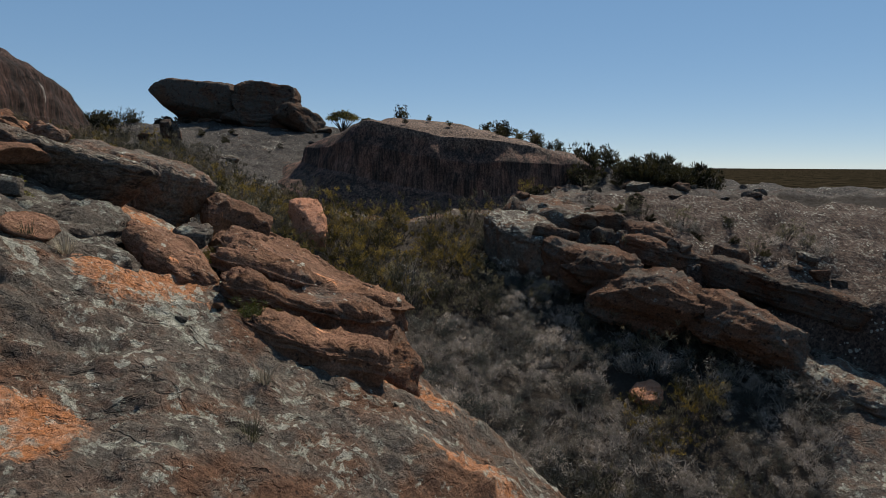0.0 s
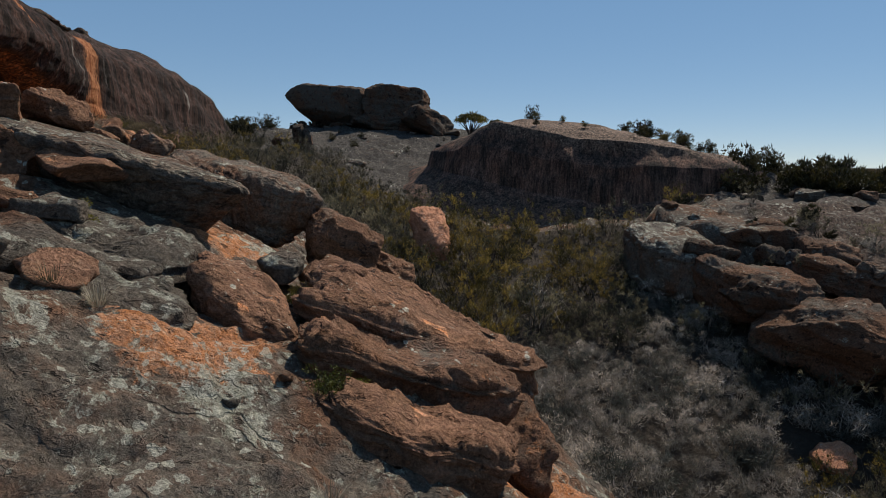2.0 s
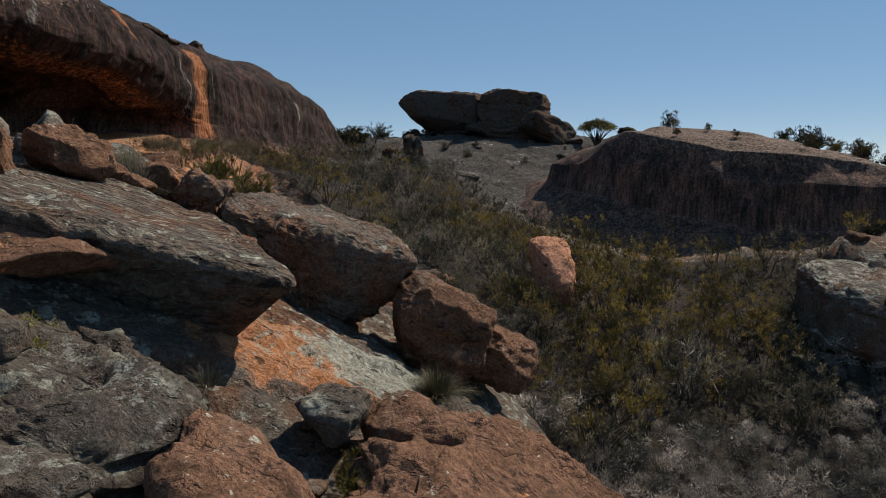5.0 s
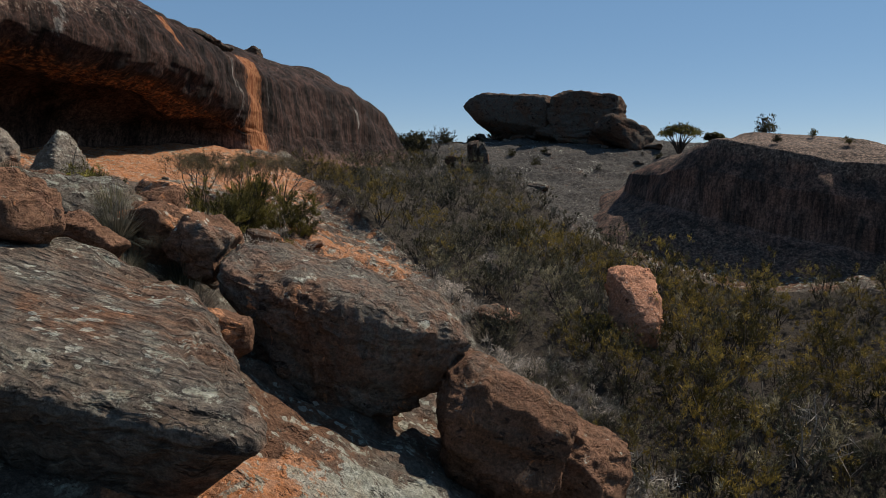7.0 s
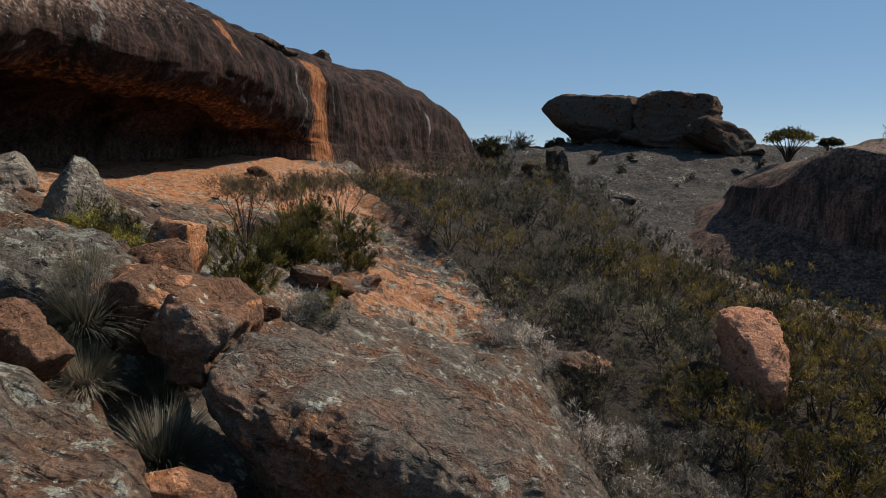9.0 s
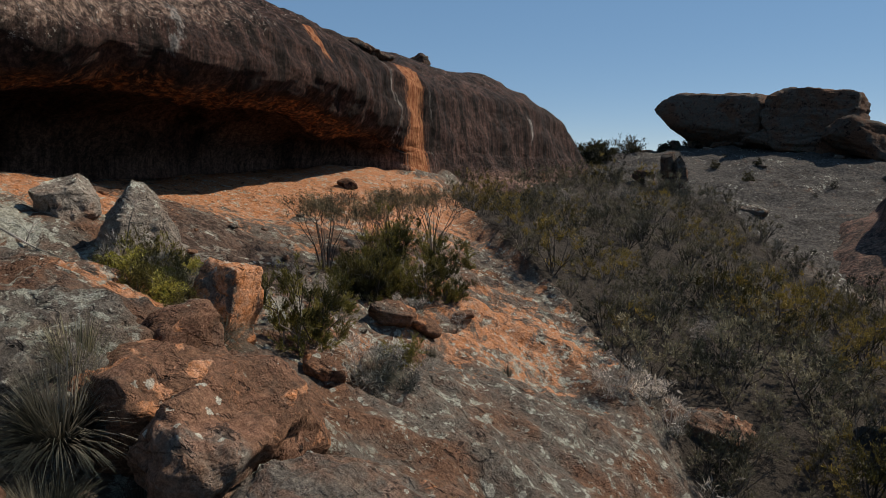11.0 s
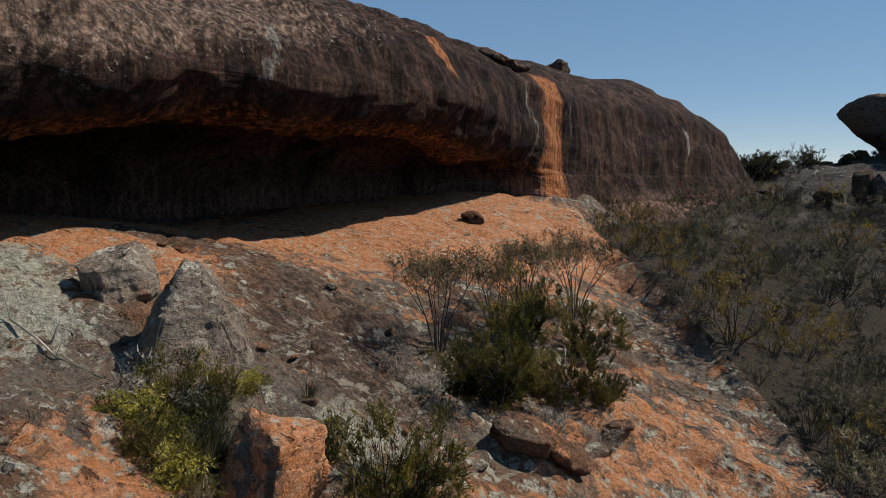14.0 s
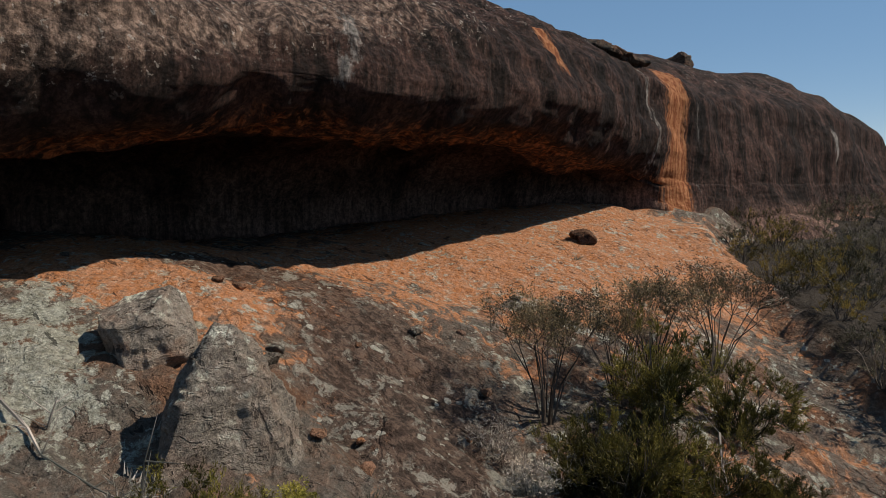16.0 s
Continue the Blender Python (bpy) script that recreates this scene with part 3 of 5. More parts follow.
def rock_mesh(name, dims, mat, seed, n=22, box=0.55, cuts=11, rough=0.06, lump=0.06, sheet=0.11, layers=0.0, taper=0.0, plan=None, shear=(0, 0), furrow=0.0, planes=()):
    """A boulder: a rounded block, cut by flat faces, with sheets and broken relief. dims: full size in metres.
    plan: its outline from above, in metres round its middle; shear: how its top leans, in metres a metre."""
    if n not in SPHERES:
        SPHERES[n] = cube_sphere(n)
    d, f = SPHERES[n]
    rng = np.random.RandomState(seed)
    if plan:
        flat = np.hypot(d[:, 0], d[:, 1])
        ang = np.arctan2(d[:, 1], d[:, 0])
        far = sum(reach(plan, ang + k) for k in (-0.08, -0.04, 0, 0.04, 0.08)) / 5
        z = np.sign(d[:, 2]) * np.abs(d[:, 2]) ** box
        far = far * flat ** box * (1 - taper * z) / (1 - min(taper, 0.0))
        half = np.array((1, 1, dims[2] / 2))
        v = np.stack([far * np.cos(ang), far * np.sin(ang), z * half[2]], 1)
        span = np.ptp(v, axis=0)
        size = float(np.cbrt(np.prod(span)))
        nrm = d * np.array((1, 1, 1.2)) ** 2
        nrm[:, 2] *= np.abs(d[:, 2])
    else:
        p = np.sign(d) * np.abs(d) ** box
        p = p / np.max(np.abs(p), axis=1)[:, None] ** 0.35
        for _ in range(cuts):
            c = rng.normal(size=3)
            c /= np.linalg.norm(c)
            lim = rng.uniform(0.62, 0.95)
            over = np.clip(p @ c - lim, 0, None)
            p = p - 0.97 * over[:, None] * c
        for *c, lim in planes:
            c = np.array(c) / np.linalg.norm(c)
            p = p - np.clip(p @ c - lim, 0, None)[:, None] * c
        if taper:
            p[:, :2] *= (1 - taper * np.clip(p[:, 2:3], -1, 1))
        half = np.array(dims) / 2
        v = p * half
        size = float(np.cbrt(np.prod(dims)))
        nrm = d / half
    nrm = nrm / np.linalg.norm(nrm, axis=1)[:, None]
    off = rng.uniform(-50, 50, 3)
    m = min(size, 2.2)
    w = lump * size * fbm(v / size * 1.1 + off, 3, seed) + rough * m * ridged(v / m * 2.3 + off, 4, seed + 5)
    w = w + sheet * m * (sheeted(v / m * np.array((0.8, 0.8, 2.2)) + off, 4, 8, seed + 7) - 0.1) + 0.022 * m * ridged(v * 4.5 + off, 3, seed + 9)
    if furrow:
        g = np.stack([0.5 * v[:, 0], 4.5 * v[:, 1] + 0.8 * v[:, 0], 0 * w], 1) + off
        w = w + furrow * ridged(g, 3, seed + 13) * step(0.3, 0.9, nrm[:, 2])
    v = v + nrm * w[:, None] * 0.8
    if layers:
        s = v[:, 2] / half[2] * 2.4 + 0.6 * fbm(v / size * 1.2 + off, 3, seed + 3)
        lip = (s - np.floor(s)) ** 2 - 0.35
        side = 1 - np.abs(nrm[:, 2:3])
        v = v + nrm * np.array((1, 1, 0.2)) * (layers * size * lip)[:, None] * side
    v[:, 2] += shear[0] * v[:, 0] + shear[1] * v[:, 1]
    return mesh_of(name, v, f, mat)


def rock(name, at, dims, turn=(0, 0, 0), mat=None, seed=1, label="", category="boulder", group="", **kw):
    ob = new(name, rock_mesh(name, dims, mat or SLAB, seed, **kw))
    ob.matrix_world = pose(*at, *turn)
    return tagged(ob, label or "weathered brown granite boulder resting on the slope", category, group)


def slab(name, corners, top, thick, shear, mat, seed, label, group="", category="rock slab", **kw):
    """A flat rock by its outline in the plan, the height of its top in the middle, and its thickness."""
    c = np.mean(corners, axis=0)
    plan = [tuple(np.array(p) - c) for p in corners]
    kw.setdefault("box", 0.28)
    kw.setdefault("n", 44)
    kw.setdefault("lump", 0.035)
    kw.setdefault("sheet", 0.09)
    kw.setdefault("rough", 0.07)
    return rock(name, (c[0], c[1], top - thick / 2), (1, 1, thick), (0, 0, 0), mat, seed, label, category, group, plan=plan, shear=shear, **kw)


# ---- the undercut cliff ----
#  y of the station; face x; lip height; top height; depth of the hollow; bulge of the brow; foot height
STATIONS = np.array([
    (2, -17.6, 12.9, 15.2, 6.5, 0.5, 10.2),
    (12, -19.8, 12.9, 15.6, 7.5, 0.5, 10.2),
    (19, -22.0, 12.95, 16.0, 8.5, 0.6, 9.9),
    (24, -23.6, 13.05, 16.6, 8.5, 0.7, 9.7),
    (29, -25.9, 13.0, 17.6, 7.0, 0.8, 9.9),
    (34, -28.5, 12.4, 17.9, 4.2, 0.8, 10.1),
    (37.4, -29.7, 11.8, 17.4, 1.2, 0.3, 10.1),
    (39.4, -30.0, 11.5, 17.3, -0.4, 0.1, 9.8),
    (45, -30.9, 11.5, 17.3, -0.8, 0.2, 9.6),
    (50, -31.8, 11.4, 17.35, -0.9, 0.2, 9.6),
    (55, -32.4, 11.2, 16.9, -1.3, 0.0, 9.6),
    (58, -33.0, 10.9, 15.8, -1.6, 0.0, 9.6),
    (60.5, -34.2, 10.5, 13.9, -2.0, 0.0, 9.6),
    (63, -37.0, 10.0, 11.4, -2.6, 0.0, 9.4),
    (67, -43.0, 9.6, 10.2, -3.0, 0.0, 9.2),
    (72, -50.0, 9.2, 9.6, -3.0, 0.0, 9.0)])


def wave_cliff():
    ys = np.linspace(2, 72, 330)
    par = [np.interp(ys, STATIONS[:, 0], STATIONS[:, k]) for k in range(1, 7)]
    ker = np.hanning(23)
    ker /= ker.sum()
    par = [np.convolve(np.pad(q, 11, mode="edge"), ker, mode="valid") for q in par]
    fx, lip, top, deep, brow, foot = par
    tx, ty = np.gradient(fx), np.gradient(ys)
    ln = np.hypot(tx, ty)
    nx, ny = ty / ln, -tx / ln
    cols, o_all = [], []
    hollow = np.clip(deep, 0, None)
    lean = np.clip(-deep, 0, None)
    inn = step(0.0, 3.0, hollow)
    up = top - lip
    prof = [
        (1.6 * lean + 3.0 * (1 - inn) - hollow, foot - 2.0),
        (1.3 * lean + 1.3 * (1 - inn) - hollow, foot),
        (1.0 * lean + 0.5 * (1 - inn) - hollow * 1.02, foot + 0.45 * (lip - foot)),
        (0.9 * lean - hollow * 0.85, lip - 0.25 + 0.1 * inn),
        (0.85 * lean - hollow * 0.5, lip + 0.45 * inn),
        (0.8 * lean - 0.30 * hollow, lip + 0.40 * inn),
        (0.75 * lean - 1.7 * inn, lip + 0.02),
        (0.7 * lean - 1.0 * inn, lip + 0.06),
        (0.7 * lean + brow - 0.5 * inn, lip + 0.30),
        (0.5 * lean + brow, lip + 0.26 * up),
        (0.2 * lean + 0.8 * brow, lip + 0.42 * up),
        (-0.2 * lean + 0.1, lip + 0.62 * up),
        (-1.1 - 0.4 * lean, lip + 0.80 * up),
        (-2.8 - 0.3 * lean, lip + 0.94 * up),
        (-5.5 - 0.2 * lean, top),
        (-11 + 0 * lean, top + 0.4),
        (-20 + 0 * lean, top - 2.5),
        (-32 + 0 * lean, foot - 1),
        (-45 + 0 * lean, foot - 16)]
    for k, g in zip(range(2, 8), (0.22, 0.38, 0.52, 0.66, 0.78, 0.9)):
        o_plain = (1.0 * lean + 0.75) * (1 - g) + (0.7 * lean + brow) * g
        z_plain = foot + (lip + 0.3 - foot) * g
        prof[k] = (inn * prof[k][0] + (1 - inn) * o_plain, inn * prof[k][1] + (1 - inn) * z_plain)
    po = np.stack([p[0] + 0 * ys for p in prof], 1)
    pz = np.stack([p[1] + 0 * ys for p in prof], 1)
    m = len(prof)
    s = np.concatenate([np.linspace(0, 8, 64, endpoint=False), np.linspace(8, 14, 84, endpoint=False), np.linspace(14, m - 1, 24)])
    i = np.clip(np.floor(s).astype(int), 0, m - 2)
    u = s - i

    def spline(q):
        q = np.concatenate([2 * q[:, :1] - q[:, 1:2], q, 2 * q[:, -1:] - q[:, -2:-1]], 1)
        a, b, c, d = q[:, i], q[:, i + 1], q[:, i + 2], q[:, i + 3]
        return 0.5 * (2 * b + (c - a) * u + (2 * a - 5 * b + 4 * c - d) * u * u + (3 * b - a - 3 * c + d) * u ** 3)
    o, z = spline(po), spline(pz)
    x, y = fx[:, None] + nx[:, None] * o, ys[:, None] + ny[:, None] * o
    v = np.stack([x, y, z], -1).reshape(-1, 3)
    du = np.gradient(v.reshape(len(ys), len(s), 3), axis=0)
    dv = np.gradient(v.reshape(len(ys), len(s), 3), axis=1)
    nr = np.cross(du, dv).reshape(-1, 3)
    nr /= np.linalg.norm(nr, axis=1)[:, None] + 1e-9
    if nr.reshape(len(ys), len(s), 3)[80, 100, 0] < 0:
        nr = -nr
    d = 0.38 * fbm(v * 0.22, 3, 40) + (0.12 - 0.08 * step(37, 40, v[:, 1])) * ridged(v * np.array((0.8, 0.8, 0.6)), 4, 44) + 0.035 * fbm(v * 2.2, 4, 47) + 0.06 * sheeted(v * np.array((0.5, 0.5, 0.9)), 4, 7, 49)
    flute = vnoise(np.stack([y.ravel() * 0.9, x.ravel() * 0.9, 0.1 * z.ravel()], 1), 52)
    d = d + 0.05 * flute * np.repeat(step(34, 38, ys), len(s))
    v = v + nr * d[:, None]
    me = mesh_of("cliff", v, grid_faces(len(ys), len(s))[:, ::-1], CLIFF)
    ya, sa = np.repeat(ys, len(s)), np.tile(s, len(ys))
    # orange ends behind the lip; dark crust farther in stands for deep shade
    bare = 0.54 * step(9.0, 7.4, sa) * step(5.6, 6.6, sa) * step(40, 35, ya) + 0.95 * np.exp(-((ya - 38.3) / 1.05) ** 2) * step(13.2, 11.5, sa) \
        + 1.0 * np.exp(-((ya - 30.2) / 0.5) ** 2 - ((sa - 11.0) / 1.1) ** 2) + 0.6 * np.exp(-((ya - 51.2) / 0.8) ** 2) * step(6, 3, sa) \
        + 0.45 * np.exp(-((ya - 24) / 7) ** 2) * np.exp(-((sa - 12.9) / 0.5) ** 2)
    pale = 0.7 * np.exp(-((ya - 23.0 - 0.25 * (sa - 10)) / 0.36) ** 2) * step(8.2, 9, sa) * step(12.0, 11.0, sa) + 0.6 * np.exp(-((ya - 36.5) / 0.4) ** 2) * step(7, 8, sa) * step(13, 12, sa) \
        + 0.9 * np.exp(-((ya - 50.3) / 0.35) ** 2 - ((sa - 9.5) / 1.2) ** 2) + 0.5 * np.exp(-((ya - 39.6) / 0.3) ** 2) * step(12, 11, sa) \
        + 0.55 * np.exp(-((ya - 18.5) / 0.8) ** 2) * np.exp(-((sa - 11.5) / 1.5) ** 2)
    attribute(me, "bare", np.clip(bare, 0, 1))
    attribute(me, "pale", np.clip(pale, 0, 1))
    # pale crust reaches lower at the southern end, painting in the sunlit brow
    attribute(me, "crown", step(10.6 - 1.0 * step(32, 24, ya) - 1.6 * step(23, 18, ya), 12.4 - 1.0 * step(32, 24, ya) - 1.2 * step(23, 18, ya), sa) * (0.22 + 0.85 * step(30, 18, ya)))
    # second term: hollow's back wall lightened in colour, in place of bounced light
    attribute(me, "foot", step(5.0, 2.0, sa) * step(36, 40, ya) + 0.9 * step(5.0, 3.0, sa) * step(40, 36, ya))
    CLIFF_TOP.append(v)
    return tagged(new("cliff", me), "dark streaked granite cliff with a deep shaded hollow under its brow", "cliff", kind="structure")


CLIFF_TOP = []
wave_cliff()


def cliff_at(x, y):
    """The height of the cliff's upper surface."""
    v = CLIFF_TOP[0]
    return float(v[np.hypot(v[:, 0] - x, v[:, 1] - y) < 0.35][:, 2].max())

# ---- distant outcrops ----
DOME_PLAN = [(-12.6, 56), (-10.2, 51.8), (-6.6, 49.8), (-1.0, 48.3), (4.0, 47.7), (9.0, 48.3), (13.0, 50.5), (15.0, 56), (10, 67), (-4, 70), (-12, 64)]


def granite_dome():
    """A low dome: a steep streaked face over a smooth apron, and a gently rounded top."""
    cx, cy = 1.0, 57.0
    ang = np.linspace(0, 2 * np.pi, 361)[:-1]
    plan = [(x - cx, y - cy) for x, y in DOME_PLAN]
    R = sum(reach(plan, (ang + k + np.pi) % (2 * np.pi) - np.pi) for k in np.linspace(-0.16, 0.16, 9)) / 9
    ex = cx + R * np.cos(ang)
    foot = np.interp(ex, (-12.5, -7.5, 2.8, 9, 15), (8.2, 7.1, 5.2, 6.4, 6.4))
    edge = np.interp(ex, (-12.5, -10, -7.4, -5, -0.4, 5, 11, 15), (9.6, 10.2, 11.0, 10.6, 9.6, 9.2, 8.6, 7.6))
    up = edge - foot
    prof = [(R + 8, foot - 5.2), (R + 5.0, foot - 2.6), (R + 2.2, foot - 0.9), (R + 0.8, foot - 0.1), (R + 0.25, foot + 0.3), (R + 0.1, foot + 0.4 * up), (R - 0.15, foot + 0.72 * up), (R - 0.8, foot + 0.93 * up)]
    for g in (0.86, 0.72, 0.55, 0.38, 0.2, 0.02):
        x = cx + R * g * np.cos(ang)
        crest = np.interp(x, (-13, -9, -6, 2, 6, 12, 16), (10.2, 12.0, 12.5, 11.6, 10.7, 9.3, 8.0))
        prof.append((R * g, crest - (crest - edge - 0.15) * g ** 2.2))
    pr, pz = np.stack([p[0] for p in prof], 1), np.stack([p[1] for p in prof], 1)
    s = np.concatenate([np.linspace(0, 4, 24, endpoint=False), np.linspace(4, 8, 44, endpoint=False), np.linspace(8, len(prof) - 1, 50)])
    k = np.clip(np.floor(s).astype(int), 0, len(prof) - 2)
    u = s - k
    w = u * u * (3 - 2 * u) * 0.5 + 0.5 * u
    r, z = pr[:, k] * (1 - w) + pr[:, k + 1] * w, pz[:, k] * (1 - w) + pz[:, k + 1] * w
    v = np.stack([cx + r * np.cos(ang)[:, None], cy + r * np.sin(ang)[:, None], z], -1).reshape(-1, 3)
    out = np.stack([np.repeat(np.cos(ang), len(s)), np.repeat(np.sin(ang), len(s)), 0.6 + 0 * r.ravel()], 1)
    d = 0.36 * fbm(v * np.array((0.28, 0.28, 0.2)), 3, 140) + 0.04 * ridged(v * np.array((0.7, 0.7, 0.35)), 4, 144) + 0.07 * sheeted(v * np.array((0.25, 0.25, 0.5)), 5, 8, 147)
    fade = np.tile(np.clip((len(prof) - 1 - s) / 1.5, 0, 1), len(ang))
    v = v + out * (d * fade)[:, None]
    ring = grid_faces(len(ang) + 1, len(s))
    ring = np.where(ring >= len(ang) * len(s), ring - len(ang) * len(s), ring)
    me = mesh_of("granite_dome", v, ring, DOMED)
    sa = np.tile(s, len(ang))
    # dome top coloured as sunlit brown rock; the apron is paler too
    attribute(me, "crown", step(6.6, 8.2, sa) + 0.45 * step(3.6, 2.6, sa))
    attribute(me, "foot", 0.5 * step(6, 4, sa) * step(3, 3.6, sa))
    attribute(me, "bare", 0.25 * step(8.6, 10, sa))
    attribute(me, "pale", 0.42 * np.exp(-((v[:, 0] - 5.2) / 0.7) ** 2) * step(8, 6.5, sa) * step(4, 5, sa))
    return tagged(new("granite_dome", me), "broad granite dome with a dark streaked face over a smooth apron", "rock outcrop")


granite_dome()
# backlit outcrops: their shaded side is painted in by the darker granite
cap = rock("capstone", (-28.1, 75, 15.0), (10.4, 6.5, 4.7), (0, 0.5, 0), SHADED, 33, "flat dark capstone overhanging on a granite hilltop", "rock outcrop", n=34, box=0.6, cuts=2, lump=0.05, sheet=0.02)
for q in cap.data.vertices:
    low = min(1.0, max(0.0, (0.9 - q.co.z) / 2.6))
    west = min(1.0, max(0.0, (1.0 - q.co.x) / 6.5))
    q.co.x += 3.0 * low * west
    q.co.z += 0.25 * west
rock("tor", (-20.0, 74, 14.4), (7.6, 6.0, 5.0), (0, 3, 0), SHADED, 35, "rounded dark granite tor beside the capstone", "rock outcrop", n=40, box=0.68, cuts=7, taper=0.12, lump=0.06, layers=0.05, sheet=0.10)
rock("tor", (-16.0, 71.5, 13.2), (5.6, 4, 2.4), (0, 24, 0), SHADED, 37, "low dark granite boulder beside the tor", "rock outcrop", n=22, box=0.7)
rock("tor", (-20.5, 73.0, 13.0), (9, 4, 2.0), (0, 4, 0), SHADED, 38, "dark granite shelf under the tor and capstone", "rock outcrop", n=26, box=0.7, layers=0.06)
for k in range(12):
    rng = np.random.RandomState(400 + k)
    x, y = -34 + 1.7 * k + rng.uniform(-0.6, 0.6), 73.5 + rng.uniform(-1, 1)
    rock("block", (x, y, floor_at(x, y) + 0.2), tuple(rng.uniform(0.7, 2.0, 3) * (1, 1, 0.6)), tuple(rng.uniform(-15, 15, 3)), SHADED, 60 + k,
         "dark granite block below the hilltop tor", "boulder", "blocks below the tor", n=12)
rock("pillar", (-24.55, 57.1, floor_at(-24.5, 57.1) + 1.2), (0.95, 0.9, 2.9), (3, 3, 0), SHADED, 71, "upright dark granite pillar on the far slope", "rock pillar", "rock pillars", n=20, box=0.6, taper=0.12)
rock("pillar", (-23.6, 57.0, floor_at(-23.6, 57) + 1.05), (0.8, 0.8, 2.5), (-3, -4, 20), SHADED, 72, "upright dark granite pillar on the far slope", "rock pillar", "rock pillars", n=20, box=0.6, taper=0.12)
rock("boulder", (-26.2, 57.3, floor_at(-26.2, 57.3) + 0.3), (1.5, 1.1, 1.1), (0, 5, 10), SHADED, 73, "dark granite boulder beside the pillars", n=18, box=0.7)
rng = np.random.RandomState(55)
for k in range(13):
    x, y = rng.uniform(-36, -8), rng.uniform(54, 73)
    w = rng.uniform(0.3, 1.3)
    rock("block", (x, y, floor_at(x, y) + 0.1 * w), (w * 1.5, w, w * rng.uniform(0.35, 0.6)), (rng.uniform(-6, 6), rng.uniform(-6, 6), rng.uniform(-30, 30)), (SHADED, GREYROCK)[k % 2], 420 + k,
         "loose granite block on the far slope", "boulder", "far slope blocks", n=9)

# ---- rocks of the near slope ----
slab("slab", [(-0.5, 14.0), (-1.2, 12.9), (-2.6, 12.5), (-4.1, 11.7), (-4.3, 13.0), (-3.8, 14.5), (-2.2, 14.7)], 5.75, 0.95, (-0.38, 0.02), SLAB, 101,
     "long brown granite slab at the top of a leaning stack", "leaning slabs", n=64, layers=0.08, furrow=0.03, box=0.22, taper=-0.15, sheet=0.12)
slab("slab", [(-1.15, 13.0), (-0.95, 12.2), (-2.1, 11.2), (-3.6, 10.5), (-3.75, 11.5), (-2.6, 12.5)], 5.55, 0.85, (-0.38, 0.0), SLAB, 102,
     "brown granite slab in the middle of a leaning stack", "leaning slabs", n=60, layers=0.08, furrow=0.03, box=0.22, taper=-0.15, sheet=0.12)
slab("slab", [(-0.95, 11.2), (-1.0, 10.3), (-2.0, 9.75), (-3.05, 9.75), (-2.95, 10.5), (-2.0, 11.1)], 5.2, 0.95, (-0.40, 0.0), SLAB, 103,
     "brown granite slab lowest in a leaning stack", "leaning slabs", n=56, layers=0.08, furrow=0.03, box=0.22, taper=-0.15, sheet=0.12)
rock("boulder", (-1.25, 12.9, 4.0), (1.7, 2.0, 1.7), (0, 6, 15), RUST, 104, "orange flaked granite block under the leaning slabs", n=26)
LEDGE = "grey lichened granite ledge on the slope"
slab("ledge", [(-5.9, 11.9), (-6.0, 10.9), (-7.4, 10.6), (-9.0, 10.9), (-9.2, 12.4), (-7.4, 12.7)], 7.4, 0.9, (-0.35, 0.1), GREYROCK, 111, LEDGE, "rock ledges", "rock ledge", n=43, layers=0.09, sheet=0.13, lump=0.06, box=0.34)
slab("ledge", [(-4.95, 9.9), (-5.3, 9.0), (-6.6, 8.9), (-7.6, 9.4), (-7.7, 10.5), (-6.4, 10.6), (-5.4, 10.5)], 6.85, 0.75, (-0.3, 0.1), GREYROCK, 112, LEDGE, "rock ledges", "rock ledge", n=43, layers=0.09, sheet=0.13, lump=0.06, box=0.34)
slab("ledge", [(-7.6, 9.2), (-7.4, 8.2), (-9.5, 8.0), (-10.2, 9.6), (-9.3, 10.6), (-7.9, 10.4)], 7.5, 0.9, (-0.3, 0.1), GREYROCK, 113, LEDGE, "rock ledges", "rock ledge", n=31, layers=0.09, sheet=0.13, lump=0.06, box=0.34)
rng = np.random.RandomState(31)
for k in range(24):
    x, y = rng.uniform(-9.8, -6.2), rng.uniform(8.2, 13.0)
    w = rng.uniform(0.55, 1.35)
    if x > -7.9 and y > 11.3:
        continue
    rock("ledge", (x, y, floor_at(x, y) + rng.uniform(0.15, 0.5)), (w * 1.3, w, rng.uniform(0.3, 0.55)), (rng.uniform(-6, 6), rng.uniform(10, 26), rng.uniform(-30, 50)), (GREYROCK, GREYROCK, SLAB)[k % 3], 1100 + k,
         "broken grey granite plate on the slope", "rock ledge", "rock ledges", n=11, box=0.45, layers=0.05, sheet=0.1)
slab("boulder", [(-3.95, 11.0), (-4.5, 10.6), (-5.4, 11.1), (-6.0, 12.0), (-5.4, 12.2), (-4.4, 11.7)], 6.5, 0.85, (-0.45, 0.0), SLAB, 114,
     "low brown granite block with an orange base", category="boulder", n=34)
rock("boulder", (-5.25, 13.35, 6.5), (0.85, 0.6, 0.5), (0, 5, 10), GREYROCK, 115, "small dark granite block perched on the slope", n=19)
rock("boulder", (-4.5, 13.7, 6.05), (1.3, 1.0, 0.95), (0, 8, 15), SLAB, 116, "squarish brown granite block beside the leaning slabs", n=22)
rock("boulder", (-5.5, 19.9, 5.5), (2.0, 1.6, 1.3), (0, 22, 20), SLAB, 117, "rounded brown granite boulder at the end of a rock arm", n=34, cuts=5, box=0.75)
rock("boulder", (-6.3, 18.9, 6.1), (2.2, 1.6, 1.4), (0, 25, 15), SLAB, 118, "brown granite boulder propping a rock arm", n=34, cuts=5, box=0.75)
